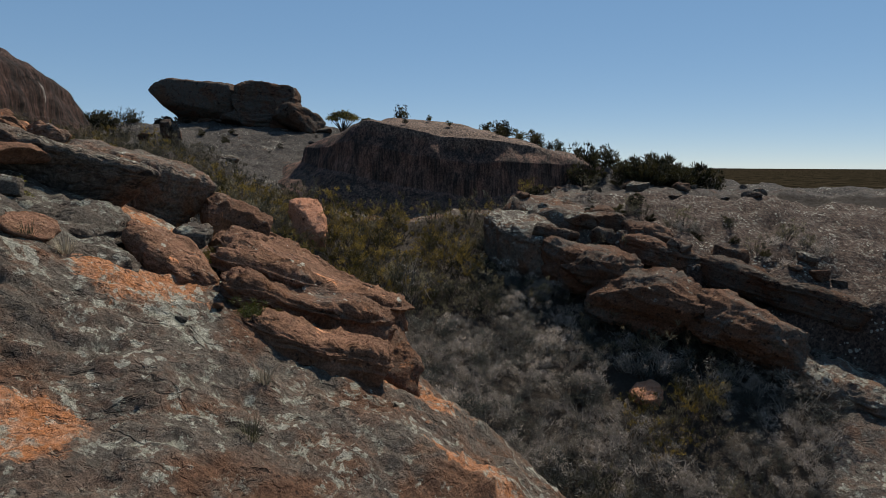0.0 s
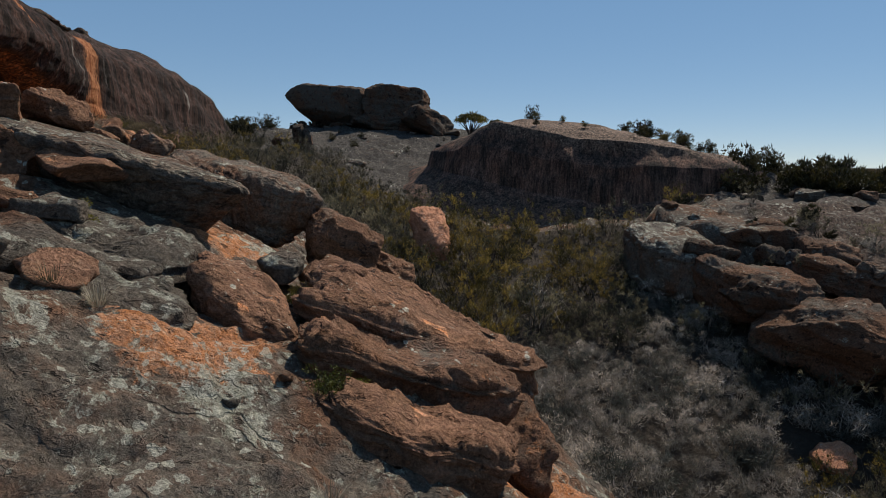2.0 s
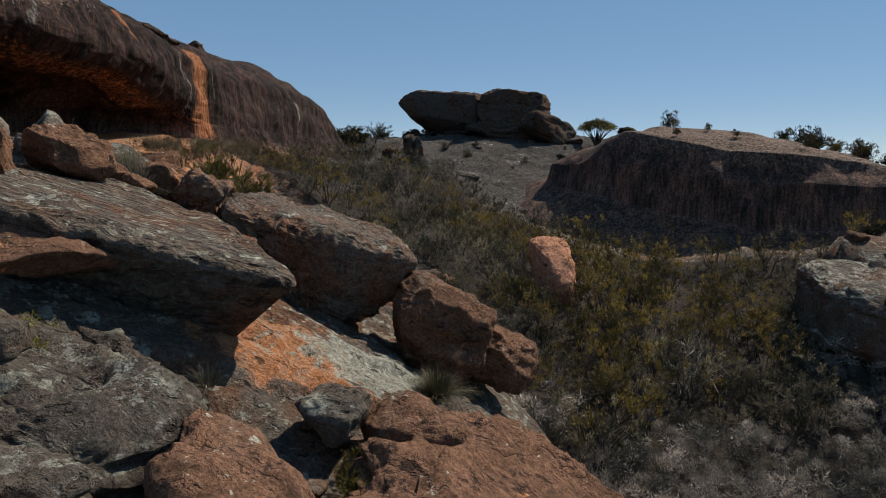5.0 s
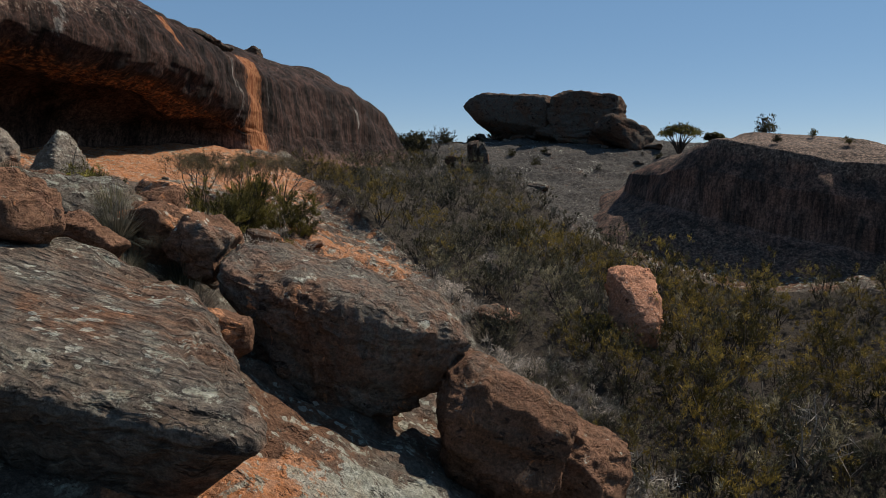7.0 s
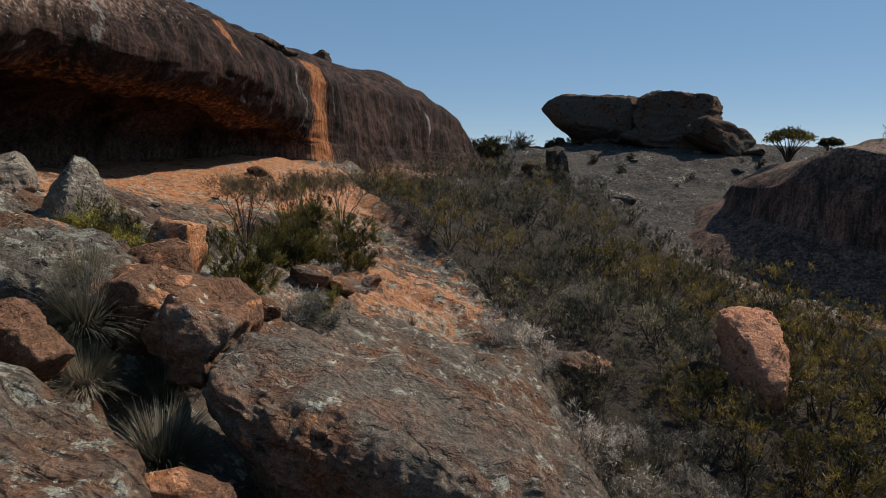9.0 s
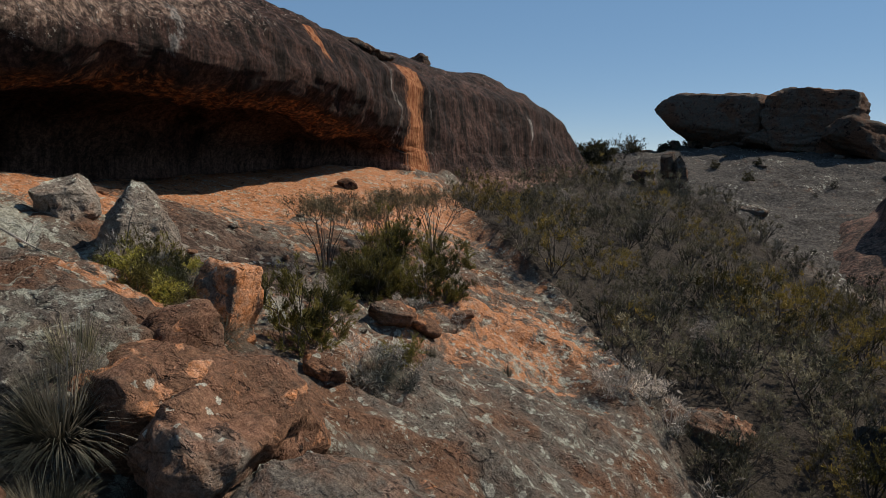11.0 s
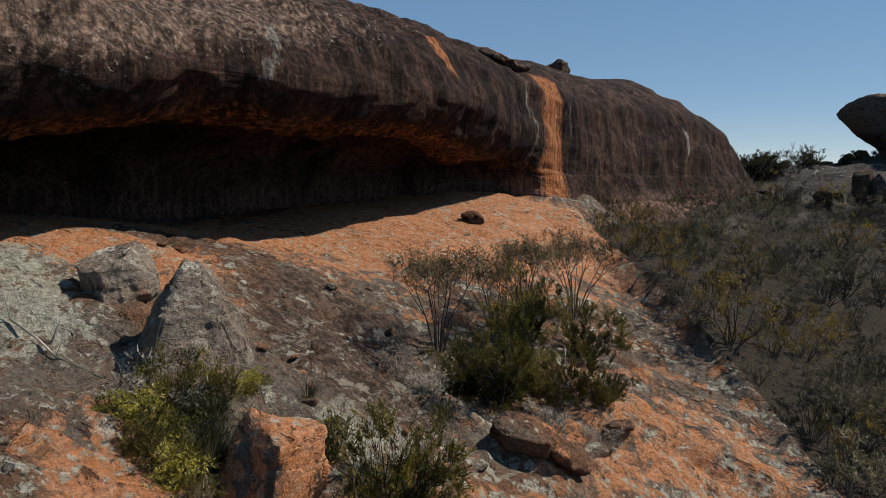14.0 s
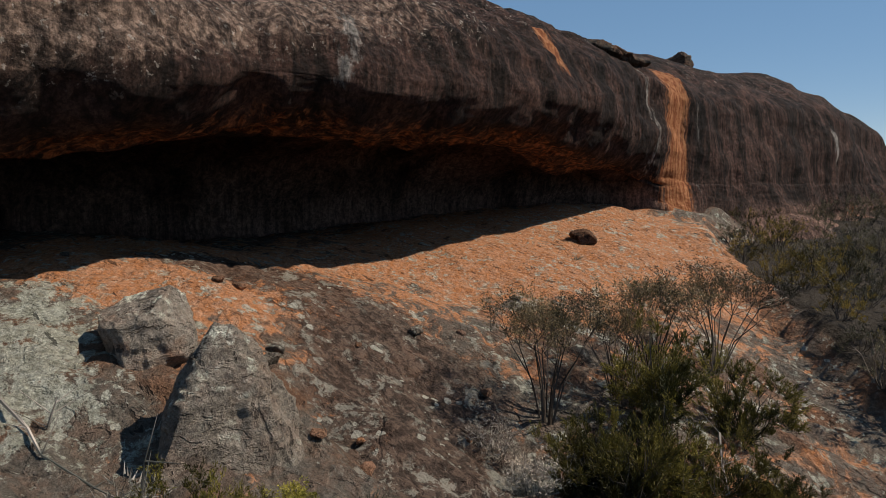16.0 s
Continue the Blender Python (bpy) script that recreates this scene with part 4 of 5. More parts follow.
slab("slab", [(-6.3, 18.7), (-6.9, 18.0), (-7.8, 17.35), (-9.0, 16.9), (-9.9, 16.95), (-10.5, 17.4), (-10.6, 18.3), (-9.4, 19.4), (-7.2, 19.6)], 8.22, 1.75, (-0.29, 0.02), ARMROCK, 119,
     "long rounded granite arm leaning down the slope", n=66, box=0.42, furrow=0.012, taper=-0.35, rough=0.04, sheet=0.06)
slab("slab", [(-5.9, 13.95), (-6.9, 13.35), (-8.4, 12.5), (-9.6, 12.1), (-11.4, 12.6), (-11.7, 15.0), (-10.5, 15.7), (-9.2, 15.95), (-8.1, 15.45), (-7.1, 14.75)], 8.50, 1.4, (-0.25, -0.10), RIPPLED, 120,
     "overhanging granite prow with a furrowed flat top", n=72, box=0.15, furrow=0.028, taper=-0.35, sheet=0.03, lump=0.02, rough=0.015)
rock("boulder", (-8.95, 16.2, 7.75), (0.75, 0.55, 0.6), (0, 10, 30), RUST, 158, "small pink granite block beside a tussock", n=20, box=0.5)
rock("boulder", (-9.9, 12.2, 8.3), (1.5, 1.3, 1.2), (0, 10, 30), SLAB, 121, n=32, rough=0.08)
rock("boulder", (-11.2, 14.8, 9.45), (1.5, 1.0, 0.8), (0, 8, -10), SLAB, 122, n=32, rough=0.08)
rock("boulder", (-11.3, 13.5, 9.3), (1.3, 1.2, 1.1), (0, 0, 40), SLAB, 123, n=32, rough=0.08)
rock("boulder", (-11.0, 15.9, 8.85), (1.0, 0.65, 0.6), (0, 10, 10), SLAB, 124, n=32, rough=0.08)
rock("boulder", (-10.9, 17.6, 8.65), (1.1, 1.0, 0.85), (0, 10, 20), SLAB, 125, n=32, rough=0.08)
rock("boulder", (-13.2, 17.0, 9.15), (2.4, 1.6, 0.9), (0, 10, 10), GREYROCK, 126, n=32, rough=0.08)
rock("boulder", (-12.0, 18.0, 8.55), (1.9, 1.5, 1.1), (0, 10, 30), RUST, 127, "fractured orange and grey granite block", n=32, rough=0.08)
rock("boulder", (-15.0, 19.95, 8.95), (1.0, 0.85, 1.3), (-6, 8, 30), SPLIT, 128, "upright split granite block with an orange face among shrubs", n=30, box=0.3, cuts=4, sheet=0.08, lump=0.03)
for k, (x, y, w, up, mat) in enumerate([(-12.0, 17.75, 1.1, 0.25, RUST), (-12.15, 18.35, 1.0, 0.30, SLAB), (-12.45, 18.95, 0.95, 0.25, RUST), (-12.2, 19.45, 0.7, 0.15, RUST),
                                        (-12.85, 18.3, 1.0, 0.25, RUST), (-11.7, 18.75, 0.7, 0.10, SLAB), (-12.9, 19.4, 0.6, 0.12, SLAB), (-11.6, 18.1, 0.6, 0.1, RUST)]):
    rock("boulder", (x, y, floor_at(x, y) + up), (1.15 * w, w, 0.95 * w), (8 * (k % 3) - 6, 14 - 4 * (k % 2), 41 * k), mat, 151 + 20 * k, "fractured pinkish granite block in a broken heap", "boulder", "broken heap",
         n=22, box=0.42, cuts=12, sheet=0.12)
for k, (x, y, w, up) in enumerate([(-13.7, 20.95, 0.6, 0.12), (-16.2, 24.7, 0.95, 0.12), (-16.1, 26.1, 0.7, 0.05), (-15.9, 25.2, 0.9, 0.02), (-16.3, 27.0, 0.5, 0.08), (-14.3, 22.6, 0.8, 0.05)]):
    rock("boulder", (x, y, floor_at(x, y) + up), (1.3 * w, 0.8 * w, 0.5 * w), (5, 14, 55 * k), (RUST, RUST, PALE)[k % 3], 1300 + k, "low pinkish granite stone beside bushes", "boulder", "stones by the bushes",
         n=16, box=0.5, cuts=10)
rock("boulder", (-26.9, 31.9, floor_at(-26.9, 31.9) + 0.1), (0.9, 0.6, 0.4), (0, 10, 30), SHADED, 1310, "small dark stone before the hollow", n=14)
rock("boulder", (-13.9, 18.0, 8.95), (1.7, 1.2, 1.0), (0, 10, 15), RUST, 154, "pink-faced granite block at a ledge", n=32, rough=0.08, box=0.45)
rock("boulder", (-18.5, 20.2, 9.55), (1.9, 2.5, 2.15), (0, 0, 0), LIGHTROCK, 129, "pointed grey granite boulder on the bare slope", n=48, box=0.75, cuts=2, lump=0.05, sheet=0.0, rough=0.03,
     planes=((0.90, 0.12, 0.46, 0.50), (-0.05, -0.92, 0.40, 0.46), (-0.5, 0.72, 0.5, 0.48), (0.45, 0.80, 0.46, 0.52), (-0.8, -0.2, 0.5, 0.5)))
rock("boulder", (-20.25, 19.5, 10.3), (1.05, 1.1, 1.1), (8, -10, 10), LIGHTROCK, 130, "rounded grey granite boulder before the hollow", n=34, box=0.9, cuts=5, lump=0.07, sheet=0.0, rough=0.03)
rock("pink_boulder", (-7.15, 34.1, 4.85), (1.75, 1.3, 3.3), (-50, -4, 35), PINKROCK, 131, "upright pink granite boulder standing in scrub", n=34, box=0.5, cuts=5, lump=0.04, rough=0.02)
rock("pink_boulder", (8.3, 24.9, -1.2), (1.3, 1.1, 0.95), (0, 0, 10), PINKROCK, 132, "small pink granite boulder in the scrub", n=20, box=0.75)
rock("outcrop", (-11.6, 30.8, 4.7), (2.6, 1.7, 1.0), (0, 12, 20), RUST, 133, "low pinkish granite outcrop among shrubs", n=26)
rock("boulder", (-36.5, 45.5, cliff_at(-36.5, 45.5) + 0.3), (1.5, 1.1, 0.95), (0, 0, 10), SHADED, 134, "dark boulder perched on the cliff brow", n=20)

for k in range(6):
    x, y = -29.6 - 0.22 * k, 34.6 + 0.5 * k
    rock("ledge", (x, y, cliff_at(x, y) - 0.02), (1.3, 0.9, 0.38), (0, 14, 60 + 37 * k), SHADED, 910 + k, "thin broken granite sheet on the cliff brow", "rock ledge", "brow sheets", n=14, layers=0.05)

# ---- rocks of the eastern edge ----
# most eastern rocks use the darker granites, which hold their shaded faces' tone
EAST = "dark layered granite slab on the valley edge"
slab("slab", [(2.4, 37.6), (3.2, 35.0), (5.4, 33.6), (6.6, 35.4), (5.6, 38.4), (3.6, 38.8)], 4.9, 2.4, (-0.05, 0.22), GREYROCK, 141,
     "pale granite slab sloping into the valley", "eastern slabs", n=32, layers=0.04)
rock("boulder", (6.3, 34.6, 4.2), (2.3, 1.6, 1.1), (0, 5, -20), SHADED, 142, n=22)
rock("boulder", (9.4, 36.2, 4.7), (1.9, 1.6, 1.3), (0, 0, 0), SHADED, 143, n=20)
rock("boulder", (10.9, 35.4, 4.5), (2.1, 1.5, 1.2), (0, 4, 10), SHADED_UMBER, 144, n=20)
slab("slab", [(5.2, 33.8), (6.4, 31.6), (8.6, 30.4), (10.2, 31.6), (9.4, 34.0), (7.0, 35.0)], 4.0, 2.4, (-0.14, 0.1), SHADED_UMBER, 145, EAST, "eastern slabs", n=30, layers=0.05, box=0.5, lump=0.1, sheet=0.09)
rock("slab", (9.9, 29.6, 2.0), (5.6, 3.8, 2.7), (4, 13, -34), SHADED_UMBER, 146, "broad dark layered granite mass leaning over the valley edge", "rock slab", "eastern slabs", n=32, box=0.6, cuts=8, lump=0.11, sheet=0.12, layers=0.05)
rock("slab", (13.2, 27.1, 0.95), (5.2, 3.3, 2.4), (3, 15, -32), SHADED_UMBER, 149, "rounded dark granite mass undercut at the valley edge", "rock slab", "eastern slabs", n=30, box=0.65, cuts=8, lump=0.12, sheet=0.12, layers=0.05)
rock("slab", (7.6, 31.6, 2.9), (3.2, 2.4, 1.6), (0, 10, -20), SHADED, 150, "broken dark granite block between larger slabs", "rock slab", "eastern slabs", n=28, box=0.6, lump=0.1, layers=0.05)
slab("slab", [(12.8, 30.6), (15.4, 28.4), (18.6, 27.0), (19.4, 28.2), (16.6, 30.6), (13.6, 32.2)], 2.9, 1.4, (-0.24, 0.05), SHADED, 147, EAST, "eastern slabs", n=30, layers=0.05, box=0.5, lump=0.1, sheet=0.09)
slab("slab", [(9.6, 33.8), (12.0, 31.6), (13.6, 32.4), (12.8, 34.6), (10.6, 35.0)], 4.0, 1.2, (-0.15, 0.1), SHADED_UMBER, 148, EAST, "eastern slabs", n=30, layers=0.05, box=0.5, lump=0.1, sheet=0.09)
slab("slab", [(14.6, 26.2), (15.2, 24.2), (18.2, 23.4), (19.8, 25.0), (17.6, 27.0)], floor_at(17, 25) + 0.55, 1.2, (-0.2, 0.25), PALE, 161, "pale furrowed granite slab below the valley edge", "eastern slabs", n=30, layers=0.04, box=0.5, lump=0.08)
rng = np.random.RandomState(77)
for k in range(18):
    t = rng.uniform(0, 1)
    x, y = 3.6 + 14 * t + rng.uniform(-0.8, 2.6), 38.6 - 10.5 * t + rng.uniform(-0.4, 2.4)
    w = rng.uniform(0.7, 2.2)
    rock("boulder", (x, y, floor_at(x, y) + 0.12 * w), (w, w * rng.uniform(0.6, 0.9), w * rng.uniform(0.35, 0.6)), (rng.uniform(-5, 5), rng.uniform(5, 18), rng.uniform(-40, 10)),
         (SHADED, SHADED_UMBER, GREYROCK)[k % 3], 700 + k, "layered granite block on the eastern valley edge", "boulder", "eastern blocks", n=16, layers=0.03, box=0.75, lump=0.12)
for k in range(16):
    x, y = rng.uniform(7, 22), rng.uniform(40, 49)
    w = rng.uniform(0.6, 1.8)
    rock("boulder", (x, y, floor_at(x, y) + 0.1 * w), (w, w * 0.8, w * rng.uniform(0.35, 0.55)), (0, rng.uniform(0, 10), rng.uniform(0, 90)), (SHADED, GREYROCK)[k % 2], 740 + k,
         "low granite block among bushes behind the eastern slab", "boulder", "eastern blocks", n=14)
for k in range(40):
    x, y = rng.uniform(-24, -12), rng.uniform(17.5, 30)
    if land(np.array([x]), np.array([y]))[1][0] > 0.2:
        continue
    w = rng.uniform(0.10, 0.32)
    rock("stone", (x, y, floor_at(x, y) + 0.12 * w), (w, w * 0.8, w * 0.5), (0, 0, rng.uniform(0, 180)), (SLAB, RUST, GREYROCK)[k % 3], 800 + k,
         "loose broken granite stone on the slope", "stone", "loose stones", n=7)
for k in range(12):
    x, y = rng.uniform(-8.5, -3.2), rng.uniform(8.5, 13.5)
    w = rng.uniform(0.12, 0.38)
    rock("stone", (x, y, floor_at(x, y) + 0.12 * w), (w, w * 0.8, w * 0.55), (0, 12, rng.uniform(0, 180)), (SLAB, RUST, GREYROCK)[k % 3], 860 + k,
         "loose broken granite stone on the slope", "stone", "loose stones", n=8)

# ---- plants ----
def ribbons(p, q, w0, w1, rng, sides=3):
    """Tapered sticks from p to q; vertices and triangles."""
    a = q - p
    ln = np.linalg.norm(a, axis=1)[:, None] + 1e-9
    a = a / ln
    r = rng.normal(size=a.shape)
    u = np.cross(a, r)
    u /= np.linalg.norm(u, axis=1)[:, None] + 1e-9
    w = np.cross(a, u)
    rings = []
    for k in range(sides):
        t = 2 * np.pi * k / sides
        rings.append(np.stack([p + (u * np.cos(t) + w * np.sin(t)) * w0, q + (u * np.cos(t) + w * np.sin(t)) * w1], 1))
    v = np.stack(rings, 1).reshape(-1, 3)
    f = []
    for k in range(sides if sides > 2 else 1):
        j = (k + 1) % sides
        f += [(2 * k, 2 * j, 2 * j + 1), (2 * k, 2 * j + 1, 2 * k + 1)]
    f = (np.arange(len(p)) * 2 * sides)[:, None, None] + np.array(f)
    return v, f.reshape(-1, 3)


def leaves_at(p, d, length, width, rng):
    """Small folded leaf blades at p pointing along d; vertices and triangles."""
    n = len(p)
    d = d / (np.linalg.norm(d, axis=1)[:, None] + 1e-9)
    s = np.cross(d, rng.normal(size=(n, 3)))
    s /= np.linalg.norm(s, axis=1)[:, None] + 1e-9
    up = np.cross(s, d)
    ln = (length * rng.uniform(0.6, 1.3, n))[:, None]
    wd = (width * rng.uniform(0.7, 1.3, n))[:, None]
    v = np.stack([p - s * wd, p + s * wd + up * wd * 0.5, p + d * ln], 1).reshape(-1, 3)
    return v, np.arange(3 * n).reshape(n, 3)


def shrub_arrays(seed, h, r, stems=9, clumps=26, leaves=1500, leaf=0.05, width=0.012, size=0.2, low=0.3, wild=0.6, up=0.3, twigs=4, stout=1.0, feather=False):
    """A shrub: forking stems, and leaves set in loose clumps round the ends of the twigs, with gaps between them."""
    rng = np.random.RandomState(seed)
    sv, sf, base = [], [], 0

    def sticks(p, q, a, b, sides=3):
        nonlocal base
        v, f = ribbons(p, q, a, b, rng, sides)
        sv.append(v), sf.append(f + base)
        base += len(v)
    az = np.linspace(0, 2 * np.pi, stems, endpoint=False) + rng.uniform(-0.4, 0.4, stems)
    far = np.sqrt(rng.uniform(0.02, 0.8, stems)) * r
    hs = h * rng.uniform(0.6, 0.95, stems) * (1 - 0.5 * (far / r) ** 2)
    p0 = np.stack([0.05 * np.cos(az), 0.05 * np.sin(az), -0.15 + 0 * az], 1)
    p3 = np.stack([far * np.cos(az), far * np.sin(az), hs], 1)
    p1 = p0 * 0.7 + p3 * 0.3 + rng.normal(size=(stems, 3)) * 0.05 * h
    p2 = p0 * 0.35 + p3 * 0.65 + rng.normal(size=(stems, 3)) * 0.05 * h
    chain = np.stack([p0, p1, p2, p3], 1)
    wd = [0.016 * h * stout, 0.011 * h * stout, 0.007 * h * stout, 0.003 * h * stout]
    for k in range(3):
        sticks(chain[:, k], chain[:, k + 1], wd[k], wd[k + 1])
    which = rng.randint(0, stems, clumps)
    t = rng.uniform(low, 1.0, clumps)
    s = np.minimum((t * 3).astype(int), 2)
    u = (t * 3 - s)[:, None]
    root = chain[which, s] * (1 - u) + chain[which, s + 1] * u
    out = root * np.array((1, 1, 0)) / (r + 1e-6)
    d = rng.normal(size=(clumps, 3)) * 0.7 + out * 1.1 + np.array((0, 0, 0.5))
    d /= np.linalg.norm(d, axis=1)[:, None]
    ends = root + d * (h * rng.uniform(0.10, 0.28, clumps))[:, None]
    ends[:, 2] = np.maximum(ends[:, 2], 0.10 * h)
    sticks(root, ends, 0.005 * h * stout, 0.002 * h * stout)
    rad = size * h * rng.uniform(0.55, 1.2, clumps)
    k = np.repeat(np.arange(clumps), twigs)
    dd = rng.normal(size=(len(k), 3)) + np.array((0, 0, 0.4))
    dd /= np.linalg.norm(dd, axis=1)[:, None]
    if feather:
        dd = dd * 0.75 + np.array((0, 0, 0.75)) + d[k] * 0.5
        dd /= np.linalg.norm(dd, axis=1)[:, None]
        reach_ = rad[k] * rng.uniform(0.7, 1.5, len(k))
        sticks(ends[k], ends[k] + dd * reach_[:, None], 0.0022 * h * stout, 0.0008 * h * stout, 2)
        m = rng.randint(0, len(k), leaves)
        p = ends[k][m] + dd[m] * (reach_[m] * rng.uniform(0.05, 1.05, leaves) ** 0.8)[:, None] + rng.normal(size=(leaves, 3)) * 0.012 * h
        lv, lf = leaves_at(p, dd[m] + rng.normal(size=p.shape) * wild, leaf, width, rng)
        return np.concatenate(sv), np.concatenate(sf), lv, lf
    sticks(ends[k], ends[k] + dd * rad[k][:, None] * 1.05, 0.003 * h, 0.001 * h, 2)
    k = rng.randint(0, clumps, leaves)
    dd = rng.normal(size=(leaves, 3)) + np.array((0, 0, 0.35))
    dd /= np.linalg.norm(dd, axis=1)[:, None]
    p = ends[k] + dd * (rad[k] * rng.uniform(0.25, 1.0, leaves) ** 0.6)[:, None] * np.array((1, 1, 0.8))
    lv, lf = leaves_at(p, dd + rng.normal(size=dd.shape) * wild + np.array((0, 0, up)), leaf, width, rng)
    return np.concatenate(sv), np.concatenate(sf), lv, lf


def broom_arrays(seed, h, r, stems=9, leaf=0.05, width=0.0075):
    """A tall broom-like shrub: bare stems fanning out of one foot, forked twice into upright twigs with feathery tips."""
    rng = np.random.RandomState(seed)
    az = np.linspace(0, 2 * np.pi, stems, endpoint=False) + rng.uniform(-0.3, 0.3, stems)
    far = r * rng.uniform(0.15, 0.62, stems)
    foot = np.stack([0.06 * np.cos(az), 0.06 * np.sin(az), -0.2 + 0 * az], 1)
    knee = np.stack([0.45 * far * np.cos(az), 0.45 * far * np.sin(az), h * rng.uniform(0.22, 0.34, stems)], 1)
    fork = np.stack([far * np.cos(az), far * np.sin(az), h * rng.uniform(0.48, 0.62, stems)], 1)
    runs = [(foot, knee, 0.008 * h, 0.006 * h), (knee, fork, 0.006 * h, 0.004 * h)]
    levels = fork
    for count, reach_, a, b in ((3, 0.17, 0.0036, 0.0024), (3, 0.13, 0.0022, 0.0014), (3, 0.12, 0.0013, 0.0006)):
        root = np.repeat(levels, count, axis=0)
        d = rng.normal(size=root.shape) * np.array((0.6, 0.6, 0.3)) + np.array((0, 0, 0.75)) + 0.45 * root * np.array((1, 1, 0)) / r
        d /= np.linalg.norm(d, axis=1)[:, None]
        tip = root + d * (reach_ * h * rng.uniform(0.6, 1.25, len(root)))[:, None]
        runs.append((root, tip, a * h, b * h))
        levels = tip
    d = levels - root
    per = 20
    k = np.repeat(np.arange(len(levels)), per)
    at = root[k] + d[k] * rng.uniform(0.35, 1.25, len(k))[:, None] + rng.normal(size=(len(k), 3)) * 0.018 * h
    lv, lf = leaves_at(at, d[k] + rng.normal(size=at.shape) * 0.12 * h, leaf, width, rng)
    sv, sf = joined([ribbons(*q, rng, 3) for q in runs])
    return sv, sf, lv, lf


def tussock_arrays(seed, h, blades=260, width=0.006, spread=0.8):
    """Arching grass blades from one crown."""
    rng = np.random.RandomState(seed)
    az = rng.uniform(0, 2 * np.pi, blades)
    lean = rng.uniform(0.05, 1, blades) ** 0.8 * spread
    ln = h * rng.uniform(0.6, 1.25, blades)
    out = np.stack([np.cos(az), np.sin(az), 0 * az], 1)
    side = np.stack([-np.sin(az), np.cos(az), 0 * az], 1)
    pts = []
    for t in (0, 0.35, 0.7, 1.0):
        droop = 0.75 * lean * t * t
        pts.append(out * (0.07 + ln * t * (lean * (0.55 + 0.45 * t)))[:, None] + np.array((0, 0, 1)) * (ln * t * np.sqrt(np.clip(1 - (lean * 0.75) ** 2, 0.05, 1)) - ln * droop * 0.8 - 0.04)[:, None])
    wd = (1.0, 0.9, 0.6, 0.12)
    rows = [np.stack([p + side * width * w, p - side * width * w], 1) for p, w in zip(pts, wd)]
    v = np.stack(rows, 1).reshape(-1, 3)
    f = []
    for k in range(3):
        f += [(2 * k, 2 * k + 1, 2 * k + 3), (2 * k, 2 * k + 3, 2 * k + 2)]
    f = (np.arange(blades) * 8)[:, None, None] + np.array(f)
    return v, f.reshape(-1, 3)


def kinds(name, mats, specs):
    out = []
    for s in specs:
        sv, sf, lv, lf = shrub_arrays(**s)
        out.append((sv, sf, lv, lf, mesh_of(name + "_stems", sv, sf, mats[0], False), mesh_of(name + "_foliage", lv, lf, mats[1], False)))
    return out


heath = kinds("heath", (TWIG, HEATH), [dict(seed=500 + k, h=1.3, r=0.85, leaves=1000, leaf=0.09, width=0.0115, clumps=24, twigs=6, size=0.17, wild=0.5, feather=True) for k in range(4)])
olive = kinds("olive", (TWIG, GREEN), [dict(seed=520 + k, h=1.5, r=0.85, leaves=1000, leaf=0.09, width=0.0125, clumps=24, twigs=6, size=0.17, wild=0.5, feather=True) for k in range(4)])


def joined(parts_):
    base, vs, fs = 0, [], []
    for v, f in parts_:
        vs.append(v), fs.append(f + base)
        base += len(v)
    return np.concatenate(vs), np.concatenate(fs)


greyed = kinds("grey", (DEADWOOD, DRY), [dict(seed=540 + k, h=0.95, r=0.75, stems=12, clumps=30, leaves=950, leaf=0.13, width=0.0085, size=0.18, low=0.2, wild=0.8, twigs=4) for k in range(4)])
darkb = kinds("dark", (TWIG, DEEP), [dict(seed=560 + k, h=1.2, r=0.5, leaves=5500, leaf=0.06, width=0.008, clumps=56, low=0.1, size=0.2, twigs=5, wild=0.4, feather=True) for k in range(3)])
dense = kinds("dense", (TWIG, DEEP), [dict(seed=565 + k, h=1.25, r=0.6, stems=14, leaves=15000, leaf=0.05, width=0.0065, clumps=80, low=0.10, size=0.19, twigs=5, wild=0.4, feather=True) for k in range(2)])
cushions = kinds("cushion", (TWIG, LIME), [dict(seed=590 + k, h=1.2, r=0.75, leaves=2600, leaf=0.09, width=0.02, clumps=46, low=0.1, size=0.2, twigs=5, wild=0.6) for k in range(2)])
farb = kinds("far", (TWIG, FARLEAF), [dict(seed=570 + k, h=1.25, r=0.6, leaves=1000, leaf=0.15, width=0.028, clumps=30, low=0.12, size=0.2, up=0.9, wild=0.4, twigs=1) for k in range(3)])
tall = []
for k in range(4):
    sv, sf, lv, lf = broom_arrays(580 + k, 2.2, 1.35, 13)
    tall.append((sv, sf, lv, lf, mesh_of("tall_stems", sv, sf, TWIG, False), mesh_of("tall_foliage", lv, lf, BROOM, False)))
bare_ = kinds("bare", (DEADWOOD, DRY), [dict(seed=600 + k, h=1.5, r=0.7, stems=6, leaves=50, leaf=0.05, width=0.006, twigs=6) for k in range(2)])
tuft_meshes = [mesh_of("tuft", *tussock_arrays(620 + k, 0.5, 1300, 0.0034, 1.0), (BLADE, STRAW)[k % 2], False) for k in range(4)]
small_tufts = [mesh_of("small_tuft", *tussock_arrays(640 + k, 0.28, 140, 0.003), (STRAW, BLADE)[k % 2], False) for k in range(2)]

LABELS = {"heath": "grey-green heath shrub with fine twigs", "olive": "olive-green leafy shrub", "grey": "dry grey tangled shrub",
          "dark": "dense dark green bush", "dense": "rounded dense green bush", "far": "dense dark green bush", "tall": "tall open shrub with bare lower stems", "bare": "leafless grey shrub", "cushion": "low bright green cushion bush"}


